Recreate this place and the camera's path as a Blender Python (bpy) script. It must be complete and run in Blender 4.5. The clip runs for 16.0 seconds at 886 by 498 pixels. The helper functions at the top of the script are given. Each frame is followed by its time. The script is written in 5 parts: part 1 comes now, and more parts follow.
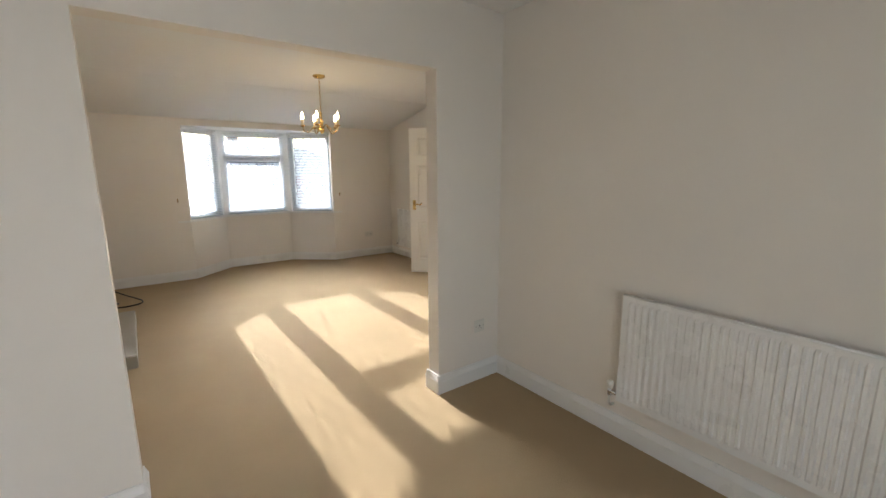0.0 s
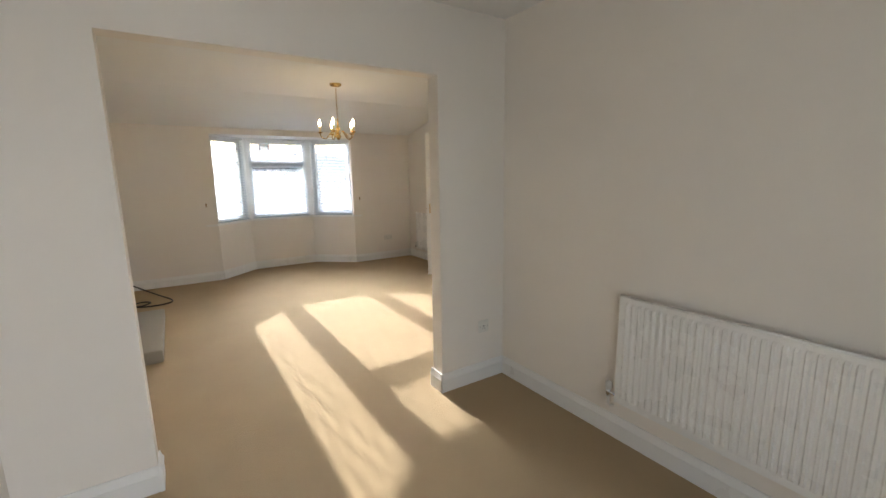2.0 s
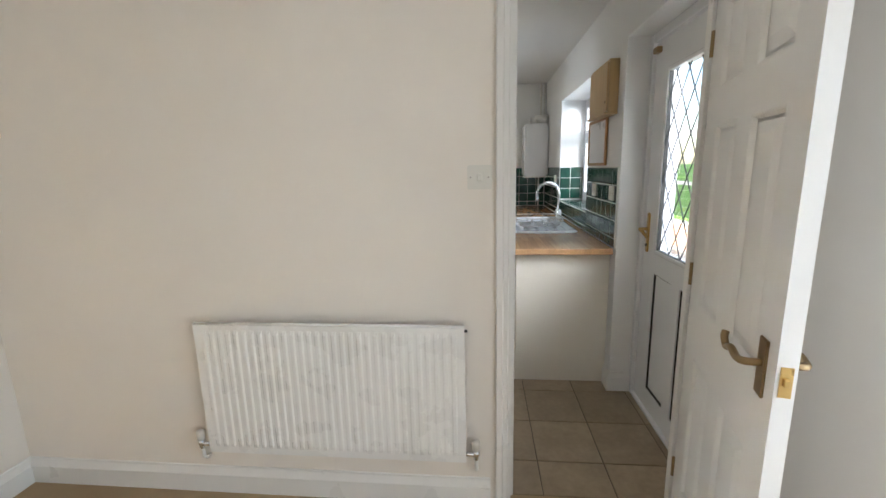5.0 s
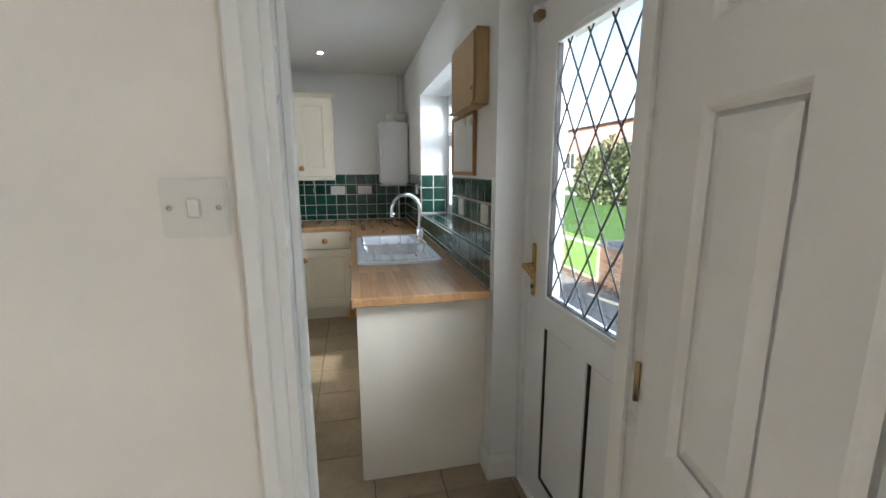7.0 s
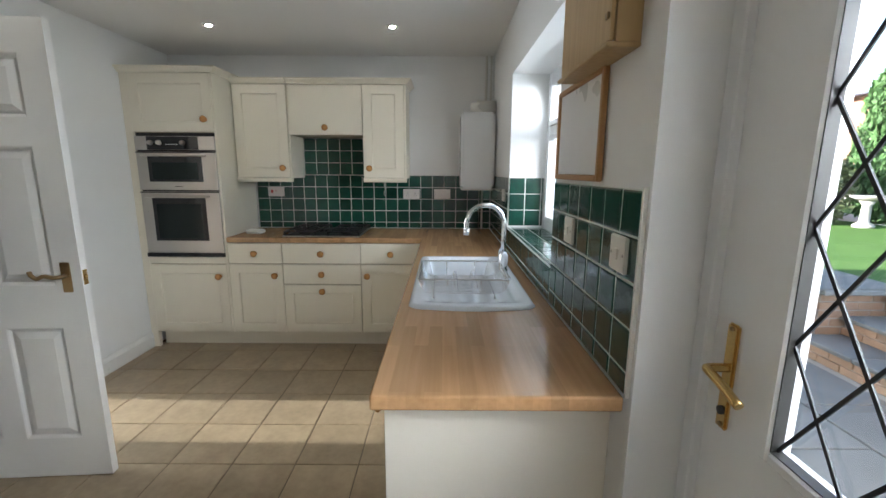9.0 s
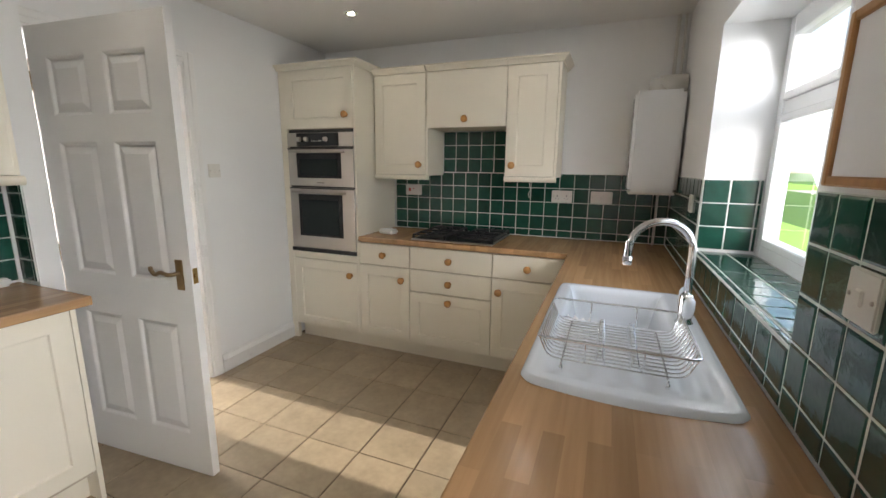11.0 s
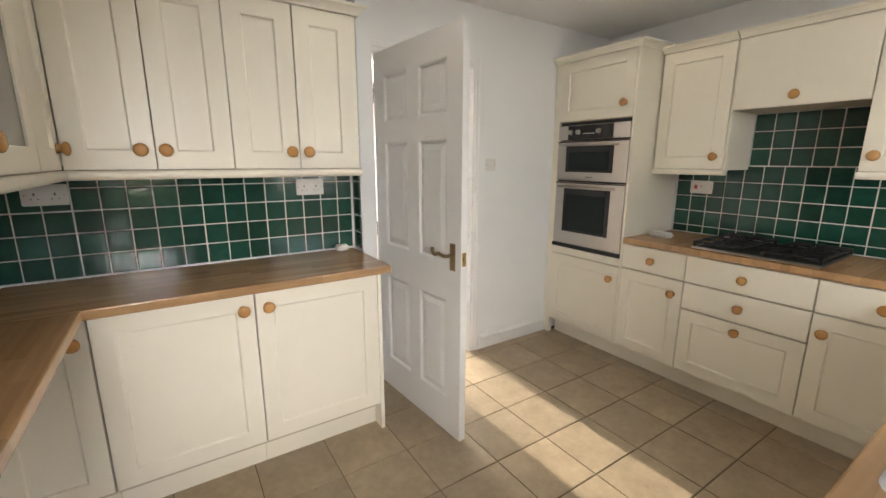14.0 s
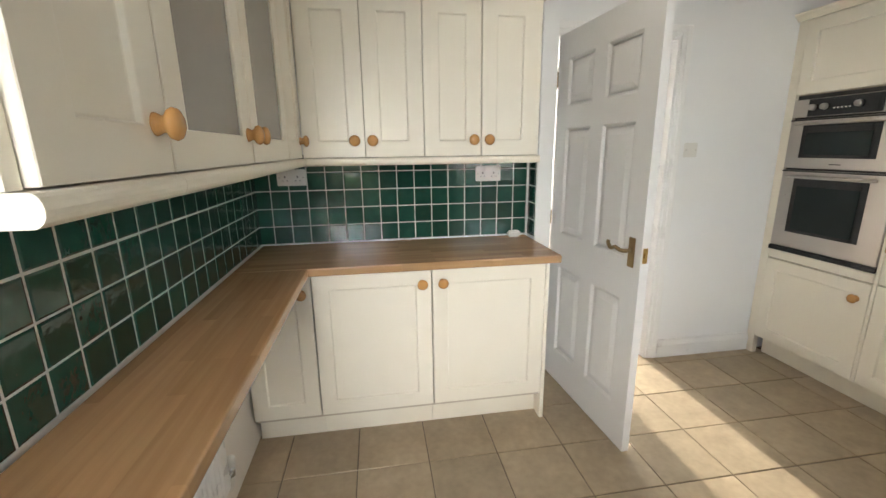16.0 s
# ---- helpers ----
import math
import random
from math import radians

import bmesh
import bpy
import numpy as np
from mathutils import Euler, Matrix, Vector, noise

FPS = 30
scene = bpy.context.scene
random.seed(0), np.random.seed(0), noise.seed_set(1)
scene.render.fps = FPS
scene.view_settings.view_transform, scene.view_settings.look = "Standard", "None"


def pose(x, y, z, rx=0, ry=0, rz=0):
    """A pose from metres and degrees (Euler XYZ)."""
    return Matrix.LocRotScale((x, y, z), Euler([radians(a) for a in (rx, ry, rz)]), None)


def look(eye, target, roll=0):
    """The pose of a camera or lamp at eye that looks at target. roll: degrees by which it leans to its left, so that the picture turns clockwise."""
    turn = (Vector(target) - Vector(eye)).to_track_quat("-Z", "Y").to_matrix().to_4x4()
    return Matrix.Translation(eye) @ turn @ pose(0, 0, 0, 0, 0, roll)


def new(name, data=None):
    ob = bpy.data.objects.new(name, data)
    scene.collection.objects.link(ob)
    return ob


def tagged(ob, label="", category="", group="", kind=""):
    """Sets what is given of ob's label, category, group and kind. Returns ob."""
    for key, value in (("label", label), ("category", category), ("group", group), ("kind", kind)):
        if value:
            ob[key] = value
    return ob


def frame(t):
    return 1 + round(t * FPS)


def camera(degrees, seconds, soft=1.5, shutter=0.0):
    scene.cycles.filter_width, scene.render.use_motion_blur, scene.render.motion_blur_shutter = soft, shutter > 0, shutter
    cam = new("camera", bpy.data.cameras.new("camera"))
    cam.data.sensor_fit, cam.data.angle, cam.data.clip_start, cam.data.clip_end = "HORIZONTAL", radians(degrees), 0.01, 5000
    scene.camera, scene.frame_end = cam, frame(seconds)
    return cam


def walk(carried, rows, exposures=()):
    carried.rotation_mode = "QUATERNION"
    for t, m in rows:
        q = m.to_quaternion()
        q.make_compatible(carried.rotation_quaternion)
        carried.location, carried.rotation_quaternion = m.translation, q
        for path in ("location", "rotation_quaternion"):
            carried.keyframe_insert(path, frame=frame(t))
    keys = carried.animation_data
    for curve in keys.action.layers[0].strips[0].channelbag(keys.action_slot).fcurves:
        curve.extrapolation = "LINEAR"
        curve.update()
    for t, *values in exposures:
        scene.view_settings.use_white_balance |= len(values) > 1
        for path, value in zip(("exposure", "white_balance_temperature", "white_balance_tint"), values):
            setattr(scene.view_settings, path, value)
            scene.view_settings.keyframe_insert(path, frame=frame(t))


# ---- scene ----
cam = camera(93.74, 16.0)
ROWS = [
    (0.0, -0.0207, -0.0141, 1.4168, -36.617, -10.617, 0.326),
    (0.5, -0.0269, -0.0318, 1.4220, -31.558, -10.533, 0.557),
    (1.0, -0.0086, -0.0819, 1.4125, -29.142, -10.269, 0.705),
    (1.5, 0.0330, -0.1271, 1.4116, -29.680, -10.119, 0.783),
    (2.0, 0.0647, -0.1532, 1.4086, -32.969, -10.018, 0.924),
    (2.5, 0.1060, -0.1662, 1.4085, -38.570, -10.140, 1.055),
    (3.0, 0.1507, -0.1819, 1.4039, -46.125, -10.260, 1.136),
    (3.5, 0.2035, -0.2047, 1.4010, -55.387, -10.372, 1.208),
    (4.0, 0.2855, -0.1962, 1.4007, -65.351, -10.641, 1.460),
    (4.5, 0.3582, -0.1341, 1.4085, -75.448, -10.986, 1.503),
    (5.0, 0.4187, -0.1074, 1.3932, -84.713, -11.028, 1.339),
    (7.5, 1.5054, -0.4005, 1.4115, -102.796, -10.683, 0.045),
    (8.0, 1.6939, -0.4639, 1.4031, -99.796, -10.487, -0.146),
    (8.5, 1.8957, -0.4757, 1.4001, -95.391, -10.449, -0.300),
    (9.0, 2.0423, -0.4628, 1.4103, -89.903, -10.598, -0.315),
    (9.5, 2.1772, -0.4777, 1.4090, -83.691, -10.887, -0.275),
    (12.0, 2.7215, -0.5070, 1.4124, -57.650, -11.121, -0.719),
    (12.5, 2.7157, -0.4929, 1.4019, -51.481, -11.225, -0.597),
    (13.0, 2.7015, -0.4780, 1.3998, -45.285, -11.503, -0.429),
    (13.5, 2.6920, -0.4597, 1.4016, -39.090, -11.732, -0.135),
    (14.0, 2.6755, -0.4294, 1.4024, -33.108, -12.009, -0.126),
    (14.5, 2.6795, -0.4365, 1.4080, -26.407, -12.185, 0.187),
    (15.0, 2.6907, -0.4443, 1.4029, -19.862, -12.406, 0.405),
    (15.5, 2.7057, -0.4549, 1.4032, -13.566, -13.038, 0.624),
    (16.0, 2.6852, -0.4402, 1.3985, -9.136, -13.527, 0.696),
]
EXPOSURES = [(0.0, 1.6, 6500, 10), (2.5, 1.6, 6500, 10), (3.5, 1.85, 6450, 10), (5.0, 2.4, 6300, 10), (6.5, 2.3, 6250, 9), (8.0, 2.2, 6050, 7), (9.5, 2.4, 6400, 10), (12.0, 2.45, 7000, 14), (14.0, 2.65, 7150, 14), (16.0, 2.8, 6850, 11)]
walk(cam, [(t, pose(x, y, z, 90 + pitch, roll, yaw)) for t, x, y, z, yaw, pitch, roll in ROWS], EXPOSURES)
SUN_TRAVEL = (0.0, -1.0, -0.36)
world = bpy.data.worlds.new("sky_world")
scene.world = world
world.use_nodes = True
wn = world.node_tree
sky = wn.nodes.new("ShaderNodeTexSky")
sky.sky_type = "NISHITA"
sky.sun_disc = False
sky.sun_elevation = math.atan(0.36)
sky.sun_rotation = 0.0
wn.links.new(sky.outputs[0], wn.nodes["Background"].inputs[0])
wn.nodes["Background"].inputs[1].default_value = 0.13
sun = new("sun", bpy.data.lights.new("sun", "SUN"))
sun.data.energy, sun.data.angle, sun.data.color = 5.0, radians(0.6), (1.0, 0.98, 0.94)
sun.matrix_basis = look((0, 20, 10), (0, 20 + 10 * SUN_TRAVEL[1], 10 + 10 * SUN_TRAVEL[2]))


def sky_lamp(name, eye, target, sx, sy, watts, color=(0.86, 0.93, 1.0)):
    """Area lamp added to stand in for sky light at a window or door."""
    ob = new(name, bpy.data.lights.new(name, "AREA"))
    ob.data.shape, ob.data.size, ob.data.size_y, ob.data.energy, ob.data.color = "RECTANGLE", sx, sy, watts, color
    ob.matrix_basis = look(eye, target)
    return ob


# Two added lamps outside, above the bay's line of sight, brightening the lounge.
sky_lamp("bay_fill_lamp", (1.53, 8.4, 3.1), (1.53, 5.0, 0.9), 2.4, 1.2, 70)
sky_lamp("bay_low_fill_lamp", (1.53, 12.0, 3.35), (1.53, 6.9, 1.4), 3.6, 1.5, 580)
sky_lamp("patio_daylight", (0.55, -1.12, 1.1), (0.55, 1.0, 1.0), 1.5, 1.8, 3.5)
sky_lamp("kitchen_window_daylight", (4.21, -1.215, 1.53), (4.21, 0.5, 0.8), 1.1, 0.9, 1.8, (0.82, 0.91, 1.0))
# Added lamp outside, beside the back door and out of view, brightening the kitchen.
sky_lamp("back_door_fill_lamp", (1.8, -2.6, 1.95), (2.5, -1.0, 1.0), 1.5, 1.4, 33, (0.95, 0.97, 1.0))
# Unseen lamp added inside the hall to brighten what shows past the door.
sky_lamp("hall_fill_lamp", (4.1, 4.6, 1.6), (4.1, 2.0, 0.8), 0.7, 1.2, 13.0)


# ---- materials ----
def material(name, color, rough=0.6, metal=0.0, var=0.06, scale=6.0, fine=120.0, bump=0.06, rough_var=0.1, coat=0.0, spec=0.5, per_object=0.0):
    m = bpy.data.materials.new(name)
    m.use_nodes = True
    t = m.node_tree
    n, l = t.nodes, t.links
    b = n["Principled BSDF"]
    b.inputs["Metallic"].default_value = metal
    b.inputs["Coat Weight"].default_value = coat
    b.inputs["Specular IOR Level"].default_value = spec
    co = n.new("ShaderNodeTexCoord")
    big, small = n.new("ShaderNodeTexNoise"), n.new("ShaderNodeTexNoise")
    big.inputs["Scale"].default_value, big.inputs["Detail"].default_value = scale, 4
    small.inputs["Scale"].default_value, small.inputs["Detail"].default_value = fine, 3
    where = co.outputs["Object"]
    if per_object:
        own, shift, scaled = n.new("ShaderNodeObjectInfo"), n.new("ShaderNodeVectorMath"), n.new("ShaderNodeMath")
        scaled.operation, scaled.inputs[1].default_value = "MULTIPLY", 37.0
        l.new(own.outputs["Random"], scaled.inputs[0]), l.new(where, shift.inputs[0]), l.new(scaled.outputs[0], shift.inputs[1])
        where = shift.outputs[0]
    l.new(where, big.inputs["Vector"]), l.new(where, small.inputs["Vector"])
    mix = n.new("ShaderNodeMix")
    mix.data_type = "RGBA"
    mix.inputs[6].default_value = (*[max(0, c * (1 - var)) for c in color], 1)
    mix.inputs[7].default_value = (*[min(1, c * (1 + var)) for c in color], 1)
    add = n.new("ShaderNodeMath")
    add.operation = "MULTIPLY_ADD"
    add.inputs[1].default_value = 0.4
    l.new(small.outputs[0], add.inputs[0])
    sub = n.new("ShaderNodeMath")
    sub.operation = "MULTIPLY"
    sub.inputs[1].default_value = 0.6
    l.new(big.outputs[0], sub.inputs[0]), l.new(sub.outputs[0], add.inputs[2]), l.new(add.outputs[0], mix.inputs[0])
    out = mix.outputs[2]
    if per_object:
        info, hsv, rng = n.new("ShaderNodeObjectInfo"), n.new("ShaderNodeHueSaturation"), n.new("ShaderNodeMapRange")
        rng.inputs[3].default_value, rng.inputs[4].default_value = 1 - per_object, 1 + per_object
        l.new(info.outputs["Random"], rng.inputs[0]), l.new(rng.outputs[0], hsv.inputs["Value"]), l.new(out, hsv.inputs["Color"])
        out = hsv.outputs[0]
    l.new(out, b.inputs["Base Color"])
    mr = n.new("ShaderNodeMapRange")
    mr.inputs[3].default_value, mr.inputs[4].default_value = max(0.02, rough - rough_var), min(1, rough + rough_var)
    l.new(big.outputs[0], mr.inputs[0]), l.new(mr.outputs[0], b.inputs["Roughness"])
    if bump:
        bp = n.new("ShaderNodeBump")
        bp.inputs["Strength"].default_value, bp.inputs["Distance"].default_value = bump, 0.004
        l.new(small.outputs[0], bp.inputs["Height"]), l.new(bp.outputs[0], b.inputs["Normal"])
    return m


def wood(name, dark, light, along="X", rough=0.35, staves=0.0, coat=0.0):
    """Grain along one axis; staves: width of the glued strips, tinted one by one."""
    m = material(name, light, rough, bump=0, rough_var=0.0, coat=coat)
    t = m.node_tree
    n, l = t.nodes, t.links
    b = n["Principled BSDF"]
    co, mp, ns = n.new("ShaderNodeTexCoord"), n.new("ShaderNodeMapping"), n.new("ShaderNodeTexNoise")
    s = [60, 60, 60]
    s["XYZ".index(along)] = 3
    mp.inputs["Scale"].default_value = s
    ns.inputs["Scale"].default_value, ns.inputs["Detail"].default_value = 1.0, 5
    l.new(co.outputs["Object"], mp.inputs[0]), l.new(mp.outputs[0], ns.inputs["Vector"])
    mix = n.new("ShaderNodeMix")
    mix.data_type = "RGBA"
    mix.inputs[6].default_value, mix.inputs[7].default_value = (*dark, 1), (*light, 1)
    l.new(ns.outputs[0], mix.inputs[0])
    out = mix.outputs[2]
    if staves:
        mp2, br, hsv, rng = n.new("ShaderNodeMapping"), n.new("ShaderNodeTexBrick"), n.new("ShaderNodeHueSaturation"), n.new("ShaderNodeMapRange")
        if along == "Y":
            mp2.inputs["Rotation"].default_value = (0, 0, radians(90))
        br.squash, br.offset, br.inputs["Scale"].default_value = 1.0, 0.37, 1.0
        br.inputs["Brick Width"].default_value, br.inputs["Row Height"].default_value, br.inputs["Mortar Size"].default_value = 0.42, staves, 0.0
        br.inputs["Color1"].default_value, br.inputs["Color2"].default_value = (0, 0, 0, 1), (1, 1, 1, 1)
        rng.inputs[3].default_value, rng.inputs[4].default_value = 0.82, 1.12
        l.new(co.outputs["Object"], mp2.inputs[0]), l.new(mp2.outputs[0], br.inputs["Vector"]), l.new(br.outputs["Color"], rng.inputs[0])
        l.new(rng.outputs[0], hsv.inputs["Value"]), l.new(out, hsv.inputs["Color"])
        out = hsv.outputs[0]
    l.new(out, b.inputs["Base Color"])
    return m


def glass(name, tint=(1, 1, 1), rough=0.0):
    m = bpy.data.materials.new(name)
    m.use_nodes = True
    b = m.node_tree.nodes["Principled BSDF"]
    b.inputs["Base Color"].default_value = (*tint, 1)
    b.inputs["Transmission Weight"].default_value, b.inputs["Roughness"].default_value, b.inputs["IOR"].default_value = 1.0, rough, 1.45
    return m


def glow(name, color, strength):
    m = bpy.data.materials.new(name)
    m.use_nodes = True
    b = m.node_tree.nodes["Principled BSDF"]
    b.inputs["Base Color"].default_value = (*color, 1)
    b.inputs["Emission Color"].default_value, b.inputs["Emission Strength"].default_value = (*color, 1), strength
    return m


PLASTER = material("wall_emulsion", (0.80, 0.75, 0.69), 0.75, var=0.035, scale=1.6, fine=260, bump=0.10)
KPLASTER = material("kitchen_emulsion", (0.80, 0.80, 0.79), 0.6, var=0.03, scale=1.6, fine=260, bump=0.08)
CEIL = material("ceiling_paint", (0.80, 0.79, 0.77), 0.85, var=0.03, scale=2, fine=200, bump=0.08)
GLOSS = material("white_gloss_paint", (0.80, 0.79, 0.77), 0.3, var=0.03, scale=5, fine=90, bump=0.02)
DOORPAINT = material("white_moulded_door_paint", (0.78, 0.77, 0.75), 0.38, var=0.03, scale=4, fine=150, bump=0.05)
UPVC = material("white_upvc", (0.82, 0.83, 0.84), 0.22, var=0.02, bump=0.0)
RADPAINT = material("radiator_enamel", (0.82, 0.81, 0.79), 0.28, var=0.02, bump=0.02)
CARPET = material("beige_carpet", (0.43, 0.32, 0.195), 0.95, var=0.16, scale=2.2, fine=420, bump=0.9, spec=0.1)
CREAM = material("cream_cabinet", (0.80, 0.745, 0.625), 0.38, var=0.025, scale=3, fine=240, bump=0.05)
# Carcass cream darkened so the gaps between the fronts read as shaded.
CREAMGAPSHADE = material("cream_carcass_gap_shade", (0.50, 0.43, 0.33), 0.6, var=0.03, bump=0.02)
BEECH = wood("beech_block_south", (0.36, 0.195, 0.09), (0.56, 0.335, 0.165), "X", 0.22, 0.042, 0.1)
BEECHY = wood("beech_block_west", (0.36, 0.195, 0.09), (0.56, 0.335, 0.165), "Y", 0.2, 0.042, 0.12)
KNOB = wood("pine_knob", (0.42, 0.20, 0.06), (0.58, 0.30, 0.10), "Z", 0.25, 0, 0.4)
OAK = wood("pale_pine", (0.38, 0.24, 0.10), (0.58, 0.41, 0.20), "Z", 0.45)
FRAMEWOOD = wood("pine_frame", (0.30, 0.14, 0.05), (0.45, 0.24, 0.09), "Z", 0.4)
HALLWOOD = wood("dark_laminate", (0.10, 0.06, 0.04), (0.17, 0.105, 0.07), "Y", 0.4, 0.12)
TILE = material("green_glazed_tile", (0.007, 0.052, 0.034), 0.10, var=0.5, scale=22, fine=26, bump=0.42, rough_var=0.05, coat=0.15, per_object=0.28)
GROUT = material("pale_grout", (0.62, 0.63, 0.59), 0.8, var=0.1, fine=300, bump=0.1)
FLOORTILE = material("beige_stone_tile", (0.34, 0.262, 0.172), 0.34, var=0.5, scale=8, fine=34, bump=0.08, rough_var=0.12, per_object=0.10)
FLOORGROUT = material("brown_floor_grout", (0.10, 0.07, 0.045), 0.9, var=0.1, fine=200, bump=0.1)
STEEL = material("brushed_steel", (0.47, 0.435, 0.40), 0.32, 1.0, var=0.04, fine=300, bump=0.02)
CHROME = material("chrome", (0.75, 0.76, 0.78), 0.08, 1.0, var=0.02, bump=0.0, rough_var=0.03)
BRASS = material("polished_brass", (0.62, 0.43, 0.17), 0.25, 1.0, var=0.1, bump=0.01)
OLDBRASS = material("dulled_brass", (0.34, 0.24, 0.13), 0.33, 1.0, var=0.15, bump=0.02)
BLACKGLASS = material("black_oven_glass", (0.012, 0.013, 0.014), 0.06, var=0.05, bump=0, rough_var=0.02)
OVENGLASS = material("oven_window_glass", (0.016, 0.022, 0.022), 0.08, var=0.15, bump=0, rough_var=0.02, spec=0.22)
IRON = material("black_cast_iron", (0.012, 0.012, 0.013), 0.5, var=0.2, fine=200, bump=0.15)
BLACK = material("black_rubber", (0.015, 0.014, 0.013), 0.5, var=0.1)
WHITEPL = material("white_plastic", (0.70, 0.68, 0.63), 0.32, var=0.02, bump=0.0)
CERAMIC = material("white_ceramic", (0.80, 0.83, 0.87), 0.10, var=0.015, bump=0.0, rough_var=0.03, coat=0.4)
DARKHOLE = material("dark_slot", (0.03, 0.03, 0.03), 0.6)
RED = material("red_switch", (0.45, 0.03, 0.02), 0.35)
LEAD = material("dull_lead", (0.045, 0.047, 0.052), 0.55, 0.3, var=0.2, fine=200, bump=0.1)
WHITEBOARD = material("whiteboard_face", (0.72, 0.72, 0.73), 0.3, var=0.02, bump=0)
# White slats given the grey-blue of backlight in their base colour.
BLINDBACKLIT = material("backlit_white_blind_slat", (0.46, 0.52, 0.60), 0.5, var=0.02, bump=0)
HEARTHST = material("grey_stone_hearth", (0.32, 0.28, 0.22), 0.5, var=0.15, fine=80, bump=0.1)
CABLE = material("black_cable", (0.02, 0.015, 0.012), 0.45)
CLOTH = material("white_cloth", (0.75, 0.72, 0.72), 0.9, var=0.05, fine=500, bump=0.3)
BULB = glow("warm_bulb", (1.0, 0.74, 0.44), 14.0)
SPOT = glow("cool_spot", (1.0, 0.95, 0.87), 42.0)
IVORY = material("ivory_candle_tube", (0.74, 0.62, 0.42), 0.5)
PANE = glass("clear_glass")
CABGLASS = material("smoked_cabinet_glass", (0.235, 0.215, 0.19), 0.12, var=0.06, scale=2, fine=20, bump=0, rough_var=0.04)
SLAB = material("grey_paving_slab", (0.20, 0.185, 0.168), 0.85, var=0.4, scale=5, fine=90, bump=0.3, per_object=0.1)
BRICK = material("buff_brick", (0.42, 0.25, 0.155), 0.85, var=0.22, scale=9, fine=120, bump=0.3, per_object=0.18)
MORTAR = material("mortar", (0.42, 0.37, 0.31), 0.95, var=0.1)
COPING = material("coping_stone", (0.27, 0.255, 0.24), 0.85, var=0.15, bump=0.2)
GRASS = material("lawn", (0.075, 0.14, 0.035), 0.9, var=0.35, scale=1.4, fine=60, bump=0.9, spec=0.1)
LEAF = material("shrub_leaf", (0.065, 0.085, 0.028), 0.6, var=0.6, scale=3, fine=30, bump=0.1, per_object=0.1)
CONIFER = material("conifer_green", (0.05, 0.115, 0.03), 0.7, var=0.4, scale=3, fine=40, bump=0.1)
BARK = material("bark", (0.12, 0.08, 0.05), 0.9, var=0.3, fine=60, bump=0.4)
SOIL = material("bare_soil", (0.16, 0.10, 0.06), 0.95, var=0.3, bump=0.5)
STONE = material("weathered_stone", (0.33, 0.31, 0.285), 0.85, var=0.2, fine=60, bump=0.3)
ROOF = material("slate_roof", (0.10, 0.095, 0.11), 0.8, var=0.2, scale=6, fine=40, bump=0.3)
HOUSEBRICK = material("far_house_brick", (0.27, 0.15, 0.12), 0.9, var=0.2)
ASPHALT = material("asphalt", (0.05, 0.05, 0.05), 0.9, var=0.2, fine=200, bump=0.3)


# ---- mesh helpers ----
def bm_box(bm, x0, x1, y0, y1, z0, z1, bevel=0.0, seg=1):
    vs = [bm.verts.new((x, y, z)) for z in (z0, z1) for y in (y0, y1) for x in (x0, x1)]
    fs = [bm.faces.new([vs[i] for i in q]) for q in ((0, 2, 3, 1), (4, 5, 7, 6), (0, 1, 5, 4), (2, 6, 7, 3), (0, 4, 6, 2), (1, 3, 7, 5))]
    if bevel:
        es = list({e for f in fs for e in f.edges})
        bmesh.ops.bevel(bm, geom=es, offset=bevel, segments=seg, affect="EDGES", clamp_overlap=True)
    return bm


def boxes(*bs, bevel=0.0, seg=1):
    bm = bmesh.new()
    for b in bs:
        bm_box(bm, *b, bevel=bevel, seg=seg)
    return bm


def lathe(profile, seg=20, m=None):
    """Solid turned about local z from (radius, height) pairs."""
    bm = bmesh.new()
    rings = []
    for r, z in profile:
        if r < 1e-5:
            rings.append([bm.verts.new((0, 0, z))])
        else:
            rings.append([bm.verts.new((r * math.cos(2 * math.pi * k / seg), r * math.sin(2 * math.pi * k / seg), z)) for k in range(seg)])
    for a, b in zip(rings, rings[1:]):
        for k in range(seg):
            q = [a[k % len(a)], a[(k + 1) % len(a)], b[(k + 1) % len(b)], b[k % len(b)]]
            q = list(dict.fromkeys(q))
            if len(q) > 2:
                bm.faces.new(q)
    for ring, flip in ((rings[0], True), (rings[-1], False)):
        if len(ring) > 2:
            bm.faces.new(ring[::-1] if flip else ring)
    if m is not None:
        bmesh.ops.transform(bm, matrix=m, verts=bm.verts)
    for f in bm.faces:
        f.smooth = True
    return bm


